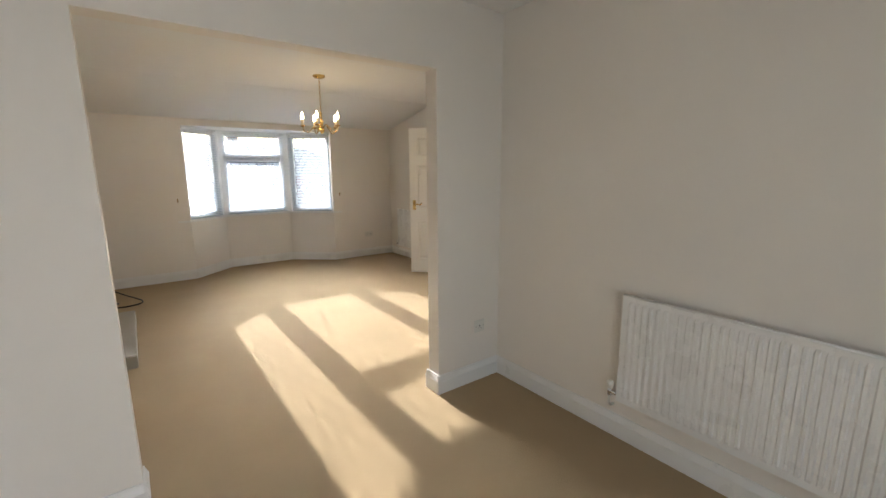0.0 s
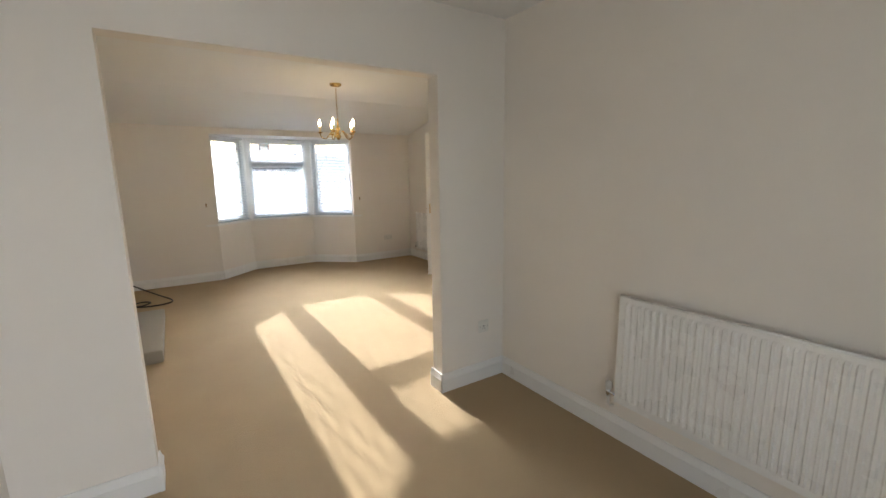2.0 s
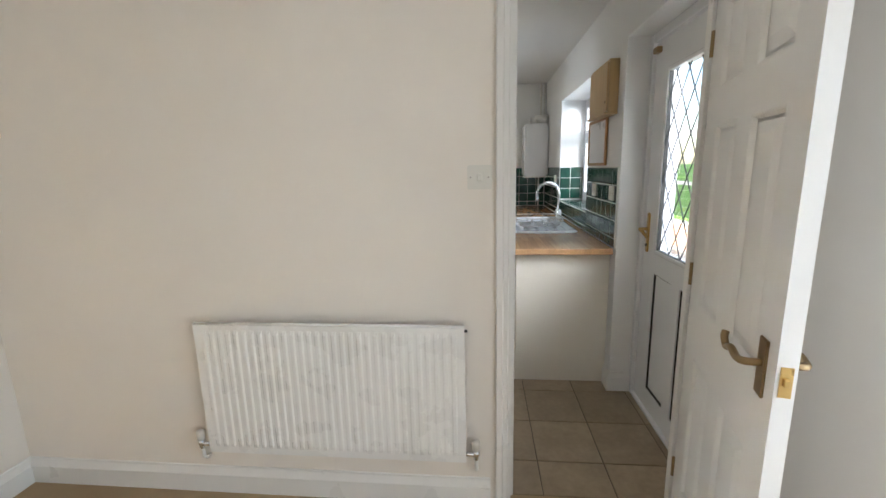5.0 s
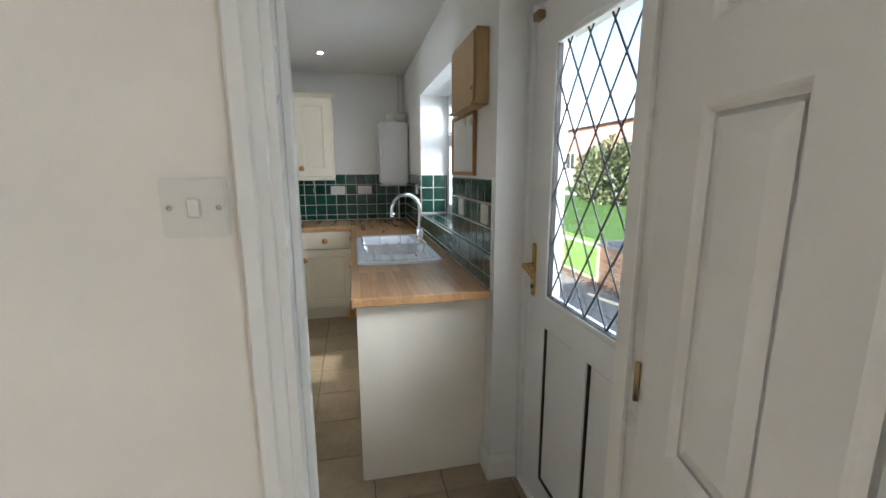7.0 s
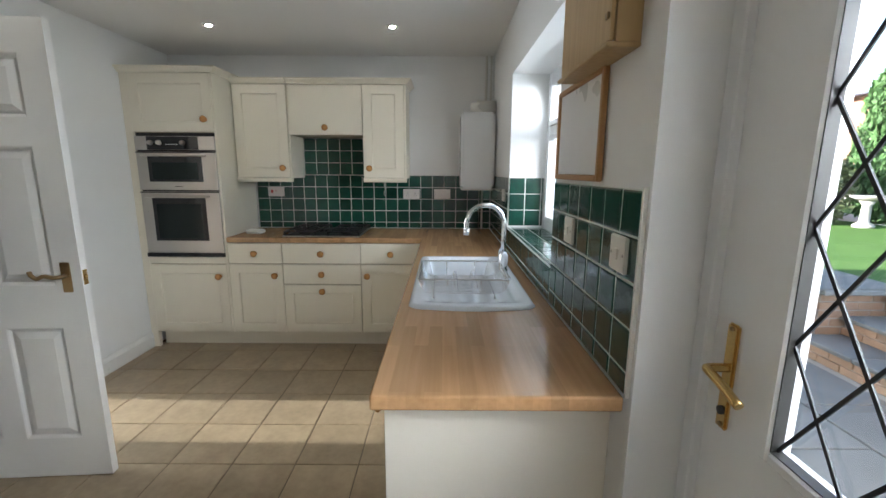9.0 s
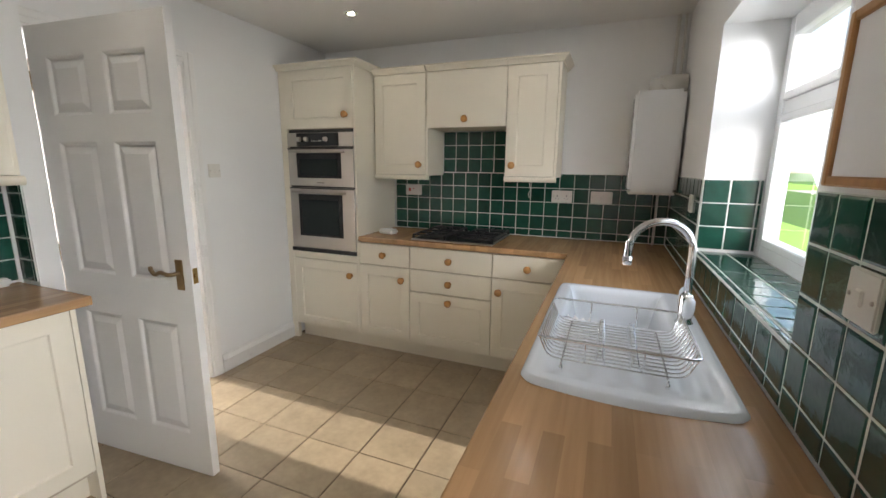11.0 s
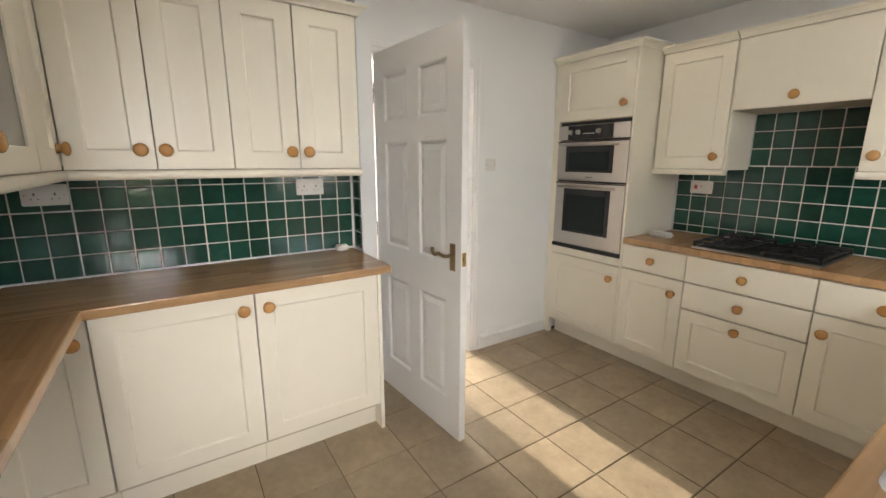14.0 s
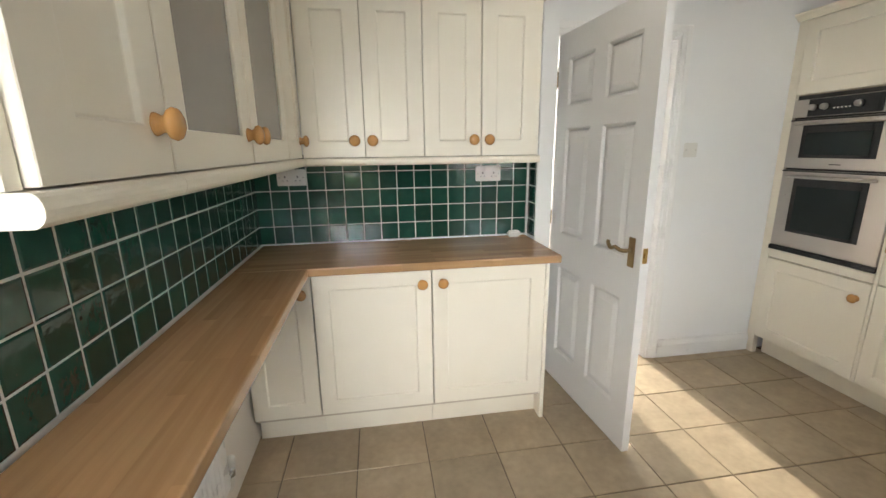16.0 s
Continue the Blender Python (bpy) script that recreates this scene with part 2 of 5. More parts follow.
def tube(points, r, seg=8, bm=None, closed=False):
    """Round bar along points."""
    bm = bm or bmesh.new()
    pts = [Vector(p) for p in points]
    rings = []
    n = len(pts)
    up = Vector((0, 0, 1))
    for i, p in enumerate(pts):
        d = (pts[(i + 1) % n] - pts[i - 1]) if closed else (pts[min(i + 1, n - 1)] - pts[max(i - 1, 0)])
        d.normalize()
        a = d.cross(up if abs(d.dot(up)) < 0.95 else Vector((1, 0, 0))).normalized()
        b = d.cross(a).normalized()
        rings.append([bm.verts.new(p + r * (a * math.cos(2 * math.pi * k / seg) + b * math.sin(2 * math.pi * k / seg))) for k in range(seg)])
    pairs = list(zip(rings, rings[1:])) + ([(rings[-1], rings[0])] if closed else [])
    for a, b in pairs:
        for k in range(seg):
            f = bm.faces.new((a[k], a[(k + 1) % seg], b[(k + 1) % seg], b[k]))
            f.smooth = True
    if not closed:
        bm.faces.new(rings[0][::-1]), bm.faces.new(rings[-1])
    return bm


def curve_pts(ctrl, n=8):
    """Smooth line through control points (Catmull-Rom)."""
    c = [Vector(p) for p in ctrl]
    c = [2 * c[0] - c[1], *c, 2 * c[-1] - c[-2]]
    out = []
    for i in range(1, len(c) - 2):
        for k in range(n):
            t = k / n
            out.append(0.5 * (2 * c[i] + (c[i + 1] - c[i - 1]) * t + (2 * c[i - 1] - 5 * c[i] + 4 * c[i + 1] - c[i + 2]) * t * t + (3 * c[i] - c[i - 1] - 3 * c[i + 1] + c[i + 2]) * t ** 3))
    out.append(c[-2])
    return out


def mesh_of(name, bm, mat):
    bmesh.ops.recalc_face_normals(bm, faces=bm.faces)
    me = bpy.data.meshes.new(name)
    bm.to_mesh(me)
    bm.free()
    me.materials.append(mat)
    return me


def part(name, bm, mat, parent, label=""):
    ob = new(name, mesh_of(name, bm, mat))
    ob.parent = parent
    if label:
        ob["label"] = label
    return ob


def thing(name, m, label, category, group="", kind=""):
    ob = new(name)
    ob.empty_display_size = 0.05
    ob.matrix_basis = m
    return tagged(ob, label, category, group, kind)


def solid(name, bm, mat, label, category, kind="", m=None):
    ob = new(name, mesh_of(name, bm, mat))
    if m is not None:
        ob.matrix_basis = m
    return tagged(ob, label, category, "", kind)


def slab_holes(axis, a, b, lo, hi, z0, z1, holes=()):
    """Wall between two planes of an axis, from lo to hi along the other, with openings (lo, hi, z0, z1)."""
    us = sorted({lo, hi, *[h[0] for h in holes], *[h[1] for h in holes]})
    zs = sorted({z0, z1, *[h[2] for h in holes], *[h[3] for h in holes]})
    bm = bmesh.new()
    for u0, u1 in zip(us, us[1:]):
        run = None
        for w0, w1 in zip(zs, zs[1:]):
            um, wm = (u0 + u1) / 2, (w0 + w1) / 2
            solid_here = not any(h[0] < um < h[1] and h[2] < wm < h[3] for h in holes)
            if solid_here:
                run = (run[0], w1) if run else (w0, w1)
            if run and (not solid_here or w1 == zs[-1]):
                bm_box(bm, *((a, b, u0, u1) if axis == "x" else (u0, u1, a, b)), *run)
                run = None
    return bm


def tile_mesh(name, w, h, depth, mat, puff=0.004):
    """One tile in the local xz plane, proud along -y, with rounded-off edges."""
    bm = bmesh.new()
    rings = []
    for inset, y in ((0, 0), (0, -depth + puff), (puff * 0.5, -depth + puff * 0.3), (puff * 1.6, -depth)):
        rings.append([bm.verts.new((x, y, z)) for x, z in ((inset, inset), (w - inset, inset), (w - inset, h - inset), (inset, h - inset))])
    for a, b in zip(rings, rings[1:]):
        for k in range(4):
            bm.faces.new((a[k], a[(k + 1) % 4], b[(k + 1) % 4], b[k]))
    bm.faces.new(rings[-1])
    return mesh_of(name, bm, mat)


# ---- the house ----
KZ = 2.37          # ceilings
XW = 1.942         # wall with the radiator
KX0, KX1 = 2.05, 5.80
KY0, KY1 = -0.89, 1.89
YO = 1.992         # wall with the wide opening
DX0 = -0.60
DY0 = -1.12
LX0, LX1, LY0, LY1 = -0.62, 3.60, 2.10, 6.40
BAY = [(0.565, 6.40), (1.06, 6.86), (2.00, 6.86), (2.55, 6.40)]


def structure(name, bm, mat, label, category="wall"):
    return solid(name, bm, mat, label, category, "structure")


structure("floor_1", boxes((-0.9, XW + 0.055, -1.4, LY0 + 0.0, -0.12, 0.0), (-0.9, 3.7, LY0, 7.0, -0.12, 0.0)), CARPET, "beige cut-pile carpet, sunlit in stripes", "carpet")
kitchen_floor = structure("floor_2", boxes((XW + 0.056, 5.95, -1.25, KY1 + 0.06, -0.12, -0.004)), FLOORGROUT, "brown grouted floor of beige stone tiles", "floor")
structure("floor_3", boxes((3.75, 5.0, KY1 + 0.061, 5.2, -0.12, -0.002)), HALLWOOD, "dark laminate hall floor", "floor")
structure("wall_dining_east", slab_holes("x", XW, KX0, -1.25, YO, 0.0, KZ, [(-0.895, -0.204, 0, 2.02)]), PLASTER, "plain off-white emulsioned wall")
structure("wall_opening", slab_holes("y", YO, LY0, -0.9, 2.00, 0.0, KZ, [(-0.124, 1.428, 0, 1.984)]), PLASTER, "off-white wall with a wide squared opening")
structure("wall_dining_west", boxes((-0.9, DX0, -1.4, YO, 0, KZ)), PLASTER, "plain off-white emulsioned wall")
structure("wall_dining_south", slab_holes("y", -1.40, DY0, DX0, XW, 0.0, KZ, [(-0.25, 1.20, 0.04, 2.06)]), PLASTER, "off-white wall round the patio door")
structure("wall_lounge_west", boxes((-0.9, LX0, LY0, 6.65, 0, KZ)), PLASTER, "plain off-white lounge wall")
structure("wall_lounge_east", slab_holes("x", LX1, LX1 + 0.12, LY0, 6.65, 0.0, KZ, [(3.58, 4.36, 0, 2.0)]), PLASTER, "off-white lounge wall with a doorway")
structure("wall_lounge_south", boxes((2.00, LX1, LY0 - 0.09, LY0, 0, KZ)), PLASTER, "plain off-white lounge wall")
structure("wall_lounge_north", slab_holes("y", LY1, 6.65, LX0, LX1, 0.0, KZ, [(BAY[0][0], BAY[3][0], 0, 2.02)]), PLASTER, "off-white front wall open to the bay")
structure("wall_kitchen_north", slab_holes("y", KY1, KY1 + 0.10, KX0, 6.0, 0.0, KZ, [(3.69, 4.44, 0, 2.0)]), KPLASTER, "white kitchen wall with a doorway")
structure("wall_kitchen_east", boxes((KX1, 6.0, KY0, KY1, 0, KZ)), KPLASTER, "plain white kitchen wall")
structure("wall_kitchen_south", slab_holes("y", -1.20, KY0, 2.90, 6.0, 0.0, KZ, [(3.64, 4.78, 1.04, 2.01)]), KPLASTER, "white kitchen wall with a deep window reveal")
structure("wall_kitchen_door_head", boxes((KX0, 2.90, -1.20, KY0, 2.06, KZ)), KPLASTER, "white wall above the back door")
structure("wall_hall_west", boxes((3.72, 3.75, KY1 + 0.10, 5.2, 0, KZ)), PLASTER, "off-white hall wall")
structure("wall_hall_east", boxes((5.0, 5.1, KY1 + 0.10, 5.2, 0, KZ)), PLASTER, "off-white hall wall")
structure("wall_hall_north", slab_holes("y", 5.2, 5.35, 3.72, 5.1, 0.0, KZ, [(3.92, 4.72, 0.15, 2.05)]), PLASTER, "hall wall round a glazed front door")
structure("ceiling_1", boxes((-0.9, XW + 0.05, -1.4, LY0, KZ, KZ + 0.12)), CEIL, "white painted ceiling", "ceiling")
structure("ceiling_2", boxes((XW + 0.051, 6.0, -1.4, KY1 + 0.05, KZ + 0.001, KZ + 0.12)), CEIL, "white painted kitchen ceiling", "ceiling")
bm = boxes((-0.9, LX1 + 0.13, LY0 + 0.001, 5.15, KZ, KZ + 0.12))
vs = [bm.verts.new((x, y, z)) for x in (-0.9, LX1 + 0.13) for y, z in ((5.15, KZ), (6.42, 2.10), (6.42, 2.49), (5.15, 2.49))]
bm.faces.new(vs[0:4]), bm.faces.new(vs[4:8])
for k in range(4):
    bm.faces.new((vs[k], vs[(k + 1) % 4], vs[4 + (k + 1) % 4], vs[4 + k]))
structure("ceiling_3", bm, CEIL, "white lounge ceiling sloping down to the bay", "ceiling")
structure("ceiling_4", boxes((3.72, 5.1, KY1 + 0.051, 5.35, KZ + 0.001, KZ + 0.12)), CEIL, "white hall ceiling", "ceiling")


def prism(poly, z0, z1, bm=None):
    bm = bm or bmesh.new()
    a = [bm.verts.new((x, y, z0)) for x, y in poly]
    b = [bm.verts.new((x, y, z1)) for x, y in poly]
    bm.faces.new(a[::-1]), bm.faces.new(b)
    for k in range(len(poly)):
        bm.faces.new((a[k], a[(k + 1) % len(poly)], b[(k + 1) % len(poly)], b[k]))
    return bm


def offset_bay(d):
    return [(BAY[0][0] - d * 0.9, 6.40), (BAY[1][0] - d * 0.42, BAY[1][1] + d), (BAY[2][0] + d * 0.42, BAY[2][1] + d), (BAY[3][0] + d * 0.9, 6.40)]


outer = offset_bay(0.16)
bm = bmesh.new()
outer[0], outer[3] = (BAY[0][0] + 0.002, 6.648), (BAY[3][0] - 0.002, 6.648)
inner = [(BAY[0][0] + 0.002, 6.402), BAY[1], BAY[2], (BAY[3][0] - 0.002, 6.402)]
for k in range(3):
    prism([inner[k], inner[k + 1], outer[k + 1], outer[k]], -0.1, 0.765, bm)
structure("wall_bay", bm, PLASTER, "off-white wall below the bay window")
structure("ceiling_5", prism([(BAY[0][0] + 0.002, 6.404), (BAY[0][0] + 0.002, 6.60), *outer[1:3], (BAY[3][0] - 0.002, 6.60), (BAY[3][0] - 0.002, 6.404)], 2.016, 2.12), CEIL, "white bay soffit", "ceiling")
structure("floor_4", prism([(0.57, 7.0), (0.57, 6.41), *BAY[1:3], (2.54, 6.41), (2.54, 7.0)][1:5], -0.119, 0.0008), CARPET, "beige carpet in the bay", "carpet")
sill_in = offset_bay(-0.035)
structure("sill_bay", prism([(0.42, 6.385), (0.555, 6.385), *sill_in[1:3], (2.56, 6.385), (2.69, 6.385), (2.69, 6.398), (2.548, 6.398), (2.548, 6.6), (2.06, 6.95), (1.0, 6.95), (0.567, 6.6), (0.567, 6.398), (0.42, 6.398)], 0.766, 0.792), GLOSS, "white painted bay window sill", "window sill")


def skirting(name, p, q, side, h=0.125, t=0.016):
    """Moulded skirting board along p to q, thick towards side."""
    bm = bmesh.new()
    d = (Vector(q) - Vector(p)).normalized()
    n = Vector((-d.y, d.x)) * side
    prof = [(0.0, 0.0), (t, 0.0), (t, h * 0.66), (t * 1.25, h * 0.70), (t * 0.9, h * 0.80), (t * 0.5, h * 0.92), (t * 0.45, h), (0.0, h)]
    rows = [[bm.verts.new((o[0] + n.x * a, o[1] + n.y * a, z)) for a, z in prof] for o in (p, q)]
    for k in range(len(prof)):
        bm.faces.new((rows[0][k], rows[0][(k + 1) % len(prof)], rows[1][(k + 1) % len(prof)], rows[1][k]))
    bm.faces.new(rows[0][::-1]), bm.faces.new(rows[1])
    return solid(name, bm, GLOSS, "white gloss skirting board", "skirting board", "structure")


for i, (p, q, s) in enumerate([
    ((XW, YO - 0.016), (XW, -0.135), -1), ((1.412, YO), (XW, YO), -1), ((1.428, YO - 0.018), (1.428, LY0 + 0.018), 1), ((DX0, YO), (-0.108, YO), -1),
    ((-0.124, YO - 0.018), (-0.124, LY0 + 0.018), -1), ((1.41, LY0), (LX1, LY0), 1), ((LX1, LY0), (LX1, 3.52), 1), ((LX1, 4.42), (LX1, 6.40), 1), ((LX0, 6.40), BAY[0], -1), (BAY[3], (LX1, 6.40), -1),
    (BAY[0], BAY[1], -1), (BAY[1], BAY[2], -1), (BAY[2], BAY[3], -1), ((LX0, LY0), (LX0, 6.40), -1), ((DX0, DY0), (DX0, YO), -1),
    ((4.51, KY1), (5.26, KY1), -1), ((2.90, -1.06), (2.90, KY0), 1), ((2.884, KY0), (2.995, KY0), 1), ((1.24, DY0), (XW, DY0), 1)]):
    skirting("baseboard_%d" % (i + 1), p, q, s)


def architrave(name, m, w, h, label="white moulded door architrave", deep=0.11, c=0.062):
    """Moulded casing with its lining round a doorway, in the local xz plane, proud of the wall along -y."""
    e = thing(name, m, label, "door frame", kind="structure")
    for nm, x0, x1, z0, z1 in (("jamb_casing", -c, 0, 0, h + c), ("jamb_casing", w, w + c, 0, h + c), ("head_casing", 0, w, h, h + c)):
        bm = boxes((x0, x1, -0.012, -0.001, z0, z1), bevel=0.003)
        if nm == "head_casing":
            bm_box(bm, x0, x1, -0.02, -0.012, z0 + 0.025, z1, 0.004)
        else:
            a = x0 if x0 < 0 else x1 - c * 0.6
            bm_box(bm, a, a + c * 0.6, -0.02, -0.012, z0, z1, 0.004)
        part(nm, bm, GLOSS, e)
    for x0, x1 in ((-0.001, 0.014), (w - 0.014, w + 0.001)) if deep else ():
        part("jamb_lining", boxes((x0, x1, -0.003, deep, 0, h)), GLOSS, e)
        s = 1 if x0 < 0.1 else -1
        a = 0.014 if s > 0 else w - 0.028
        part("stop", boxes((a, a + 0.014, deep * 0.45, deep * 0.45 + 0.03, 0, h - 0.014), bevel=0.002), GLOSS, e)
    if deep:
        part("head_lining", boxes((0.014, w - 0.014, -0.003, deep, h - 0.014, h + 0.001)), GLOSS, e)
    return e


architrave("trim_1", pose(XW, -0.204, 0, rz=-90), 0.691, 2.02, deep=0.108, c=0.048)
architrave("trim_2", pose(3.69, KY1, 0), 0.75, 2.0, deep=0.10)
architrave("trim_3", pose(KX0, -0.895, 0, rz=90), 0.691, 2.02, deep=0)


def lever(parent, name, x, z, side, mat, flip=1, t=0.036, long=True):
    """Scrolled lever handle on a shaped backplate. side -1: the face at y=0; 1: the face at y=t."""
    y = 0 if side < 0 else t
    h = 0.075 if long else 0.05
    plate = part(name, boxes((x - 0.02, x + 0.02, min(y, y + side * 0.006), max(y, y + side * 0.006), z - h, z + h * 0.75), bevel=0.0025, seg=2), mat, parent, "brass lever handle on a backplate")
    yy = y + side * 0.045
    pts = curve_pts([(x, y, z), (x, yy - side * 0.008, z), (x + flip * 0.02, yy, z), (x + flip * 0.055, yy, z + 0.006), (x + flip * 0.085, yy, z - 0.004), (x + flip * 0.105, yy, z + 0.012), (x + flip * 0.112, yy - side * 0.004, z + 0.024)], 5)
    part("lever", tube(pts, 0.0085, 10), mat, plate)


def panel_door(name, m, w, label, mat, hinge_mat, h=1.98, t=0.036):
    """Six-panel moulded door, hinge at x=0."""
    e = thing(name, m, label, "door")
    st, mid = 0.11, 0.10
    zs = [(0.20, 0.73), (0.92, 1.50), (1.61, 1.85)]
    xs = [(st, (w - mid) / 2), ((w + mid) / 2, w - st)]
    bm = boxes((0, w, 0.011, t - 0.011, 0.006, h))
    z = 0.006
    for a, b in [*zs, (h, h)]:
        for y0, y1 in ((0, 0.011), (t - 0.011, t)):
            bm_box(bm, 0, w, y0, y1, z, a)
        z = b
    for a, b in zs:
        for u0, u1 in ((0, xs[0][0]), (xs[0][1], xs[1][0]), (xs[1][1], w)):
            for y0, y1 in ((0, 0.011), (t - 0.011, t)):
                bm_box(bm, u0, u1, y0, y1, a, b)
    bmesh.ops.remove_doubles(bm, verts=bm.verts, dist=1e-5)
    part("leaf", bm, mat, e)
    for a, b in zs:
        for u0, u1 in xs:
            for y, s in ((0.011, -1), (t - 0.011, 1)):
                bm = bmesh.new()
                rings = [[bm.verts.new((x, y + s * d, zz)) for x, zz in ((u0 + i, a + i), (u1 - i, a + i), (u1 - i, b - i), (u0 + i, b - i))] for i, d in ((0.0, 0.011), (0.006, 0.008), (0.014, 0.0), (0.022, 0.0), (0.05, 0.009))]
                for p, q in zip(rings, rings[1:]):
                    for k in range(4):
                        bm.faces.new((p[k], p[(k + 1) % 4], q[(k + 1) % 4], q[k]))
                bm.faces.new(rings[-1])
                part("panel", bm, mat, e)
    for z in (0.22, 1.0, 1.76):
        part("hinge", tube([(-0.004, -0.004, z - 0.04), (-0.004, -0.004, z + 0.04)], 0.006), hinge_mat, e, "brass butt hinge")
    lever(e, "handle", w - 0.06, 0.965, -1, hinge_mat, -1)
    lever(e, "handle", w - 0.06, 0.965, 1, hinge_mat, -1)
    latch = part("latch_plate", boxes((w, w + 0.002, t / 2 - 0.011, t / 2 + 0.011, 0.92, 0.985)), BRASS, e, "brass latch plate on the door edge")
    part("latch_bolt", boxes((w, w + 0.009, t / 2 - 0.006, t / 2 + 0.006, 0.945, 0.962), bevel=0.002), BRASS, latch)
    return e


def heading(dx, dy):
    return math.degrees(math.atan2(dy, dx))


panel_door("door_1", pose(1.925, -0.850, 0.004, rz=heading(-0.62, 0.145)), 0.70, "white six-panel door standing open with a brass lever", DOORPAINT, OLDBRASS)
panel_door("door_2", pose(3.705, 1.868, 0.002, rz=heading(0.055, -0.79)), 0.79, "white six-panel kitchen door standing open", DOORPAINT, OLDBRASS)
panel_door("door_3", pose(3.585, 4.37, 0.004, rz=heading(-0.50, 0.52)), 0.74, "white six-panel lounge door standing ajar", DOORPAINT, BRASS)


# ---- windows ----
def lattice(x0, x1, z0, z1, px, pz, r=0.004, y=0.0, bm=None):
    """Diamond leading over a pane: flat cames clipped to the pane."""
    bm = bm or bmesh.new()
    k = pz / px
    for s in (1, -1):
        lo = -int((z1 - z0) / pz) - 3
        for i in range(lo, int((x1 - x0) / px) + int((z1 - z0) / pz) + 4):
            xb = x0 + i * px
            a, b = (z0, xb), (z1, xb + s * (z1 - z0) / k)
            if s < 0 and i < 0:
                continue
            za, xa, zb, xe = a[0], a[1], b[0], b[1]
            dx = xe - xa
            t0, t1 = 0.0, 1.0
            if abs(dx) > 1e-9:
                ta, tb = sorted(((x0 - xa) / dx, (x1 - xa) / dx))
                t0, t1 = max(t0, ta), min(t1, tb)
            if t1 - t0 < 0.01:
                continue
            p = Vector((xa + dx * t0, y, za + (zb - za) * t0))
            q = Vector((xa + dx * t1, y, za + (zb - za) * t1))
            d = (q - p).normalized()
            w = Vector((-d.z, 0, d.x)) * r
            o = Vector((0, 0.0015 if s > 0 else 0.0018, 0))
            vs = [bm.verts.new(v) for v in (p - w - o, q - w - o, q + w - o, p + w - o, p - w + o, q - w + o, q + w + o, p + w + o)]
            for f in ((0, 1, 2, 3), (7, 6, 5, 4), (0, 4, 5, 1), (1, 5, 6, 2), (2, 6, 7, 3), (3, 7, 4, 0)):
                bm.faces.new([vs[j] for j in f])
    return bm


def casement(name, m, w, z0, z1, label, transom=None, mullions=(), lead=None, depth=0.06, fr=0.055):
    """uPVC window in the local xz plane, depth along +y."""
    e = thing(name, m, label, "window", kind="structure")
    xs = [0, *mullions, w]
    bs = [(0, fr, 0, depth, z0, z1), (w - fr, w, 0, depth, z0, z1), (fr, w - fr, 0, depth, z0, z0 + fr), (fr, w - fr, 0, depth, z1 - fr, z1)]
    for q in mullions:
        bs.append((q - fr / 2, q + fr / 2, 0, depth, z0 + fr, z1 - fr))
    f = part("window_frame", boxes(*bs, bevel=0.004), UPVC, e)
    for i, (a, b) in enumerate(zip(xs, xs[1:])):
        a, b = (a + fr if i == 0 else a + fr / 2), (b - fr if i == len(xs) - 2 else b - fr / 2)
        rows = [(z0 + fr, z1 - fr)]
        if transom:
            part("transom", boxes((a, b, 0.004, depth - 0.004, transom - fr / 2, transom + fr / 2), bevel=0.004), UPVC, e)
            rows = [(z0 + fr, transom - fr / 2), (transom + fr / 2, z1 - fr)]
        for p, q in rows:
            s = 0.032
            part("sash", boxes((a, a + s, -0.008, depth - 0.012, p, q), (b - s, b, -0.008, depth - 0.012, p, q), (a + s, b - s, -0.008, depth - 0.012, p, p + s), (a + s, b - s, -0.008, depth - 0.012, q - s, q), bevel=0.004), UPVC, e)
            pane = part("pane", boxes((a + s, b - s, 0.018, 0.022, p + s, q - s)), PANE, e, "clear double-glazed pane")
            pane.visible_shadow = False
            if lead:
                part("lead_lattice", lattice(a + s, b - s, p + s, q - s, lead[0], lead[1], 0.0045, 0.012), LEAD, pane, "dark diamond leading")
    return e


def blind(name, m, w, z0, z1, tilt):
    """Venetian blind; tilt turns its slats along or across the low sun."""
    e = thing(name, m, "white venetian blind lowered with open slats coloured as if backlit", "window blind", "bay blinds")
    part("headrail", boxes((0, w, -0.02, 0.02, z1 - 0.03, z1), bevel=0.003), UPVC, e)
    part("bottom_rail", boxes((0.005, w - 0.005, -0.012, 0.012, z0, z0 + 0.012), bevel=0.003), BLINDBACKLIT, e)
    n = int((z1 - z0 - 0.06) / 0.024)
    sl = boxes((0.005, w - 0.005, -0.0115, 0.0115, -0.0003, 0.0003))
    me = mesh_of("slat", sl, BLINDBACKLIT)
    for i in range(n):
        o = new("slat", me)
        o.parent = e
        o.matrix_basis = pose(0, 0, z0 + 0.03 + i * 0.024, tilt, 0, 0)
    for x in (0.12, w - 0.12):
        part("cord", tube([(x, -0.013, z0), (x, -0.013, z1)], 0.0012, 5), UPVC, e)
    return e


for i in range(3):
    p, q = Vector(BAY[i]), Vector(BAY[i + 1])
    d = (q - p)
    ang = heading(d.x, d.y)
    nrm = Vector((-d.y, d.x)).normalized()
    o = p + nrm * 0.06
    casement("window_%d" % (i + 1), pose(o.x, o.y, 0, rz=ang), d.length, 0.792, 2.02, "white leaded bay window light", transom=1.64 if i == 1 else None, lead=(0.12, 0.19))
    o = p + nrm * 0.025 + d.normalized() * 0.03
    blind("venetian_blind", pose(o.x, o.y, 0, rz=ang), d.length - 0.06, 0.80, 2.01, 19.8 if i == 1 else 26.5)
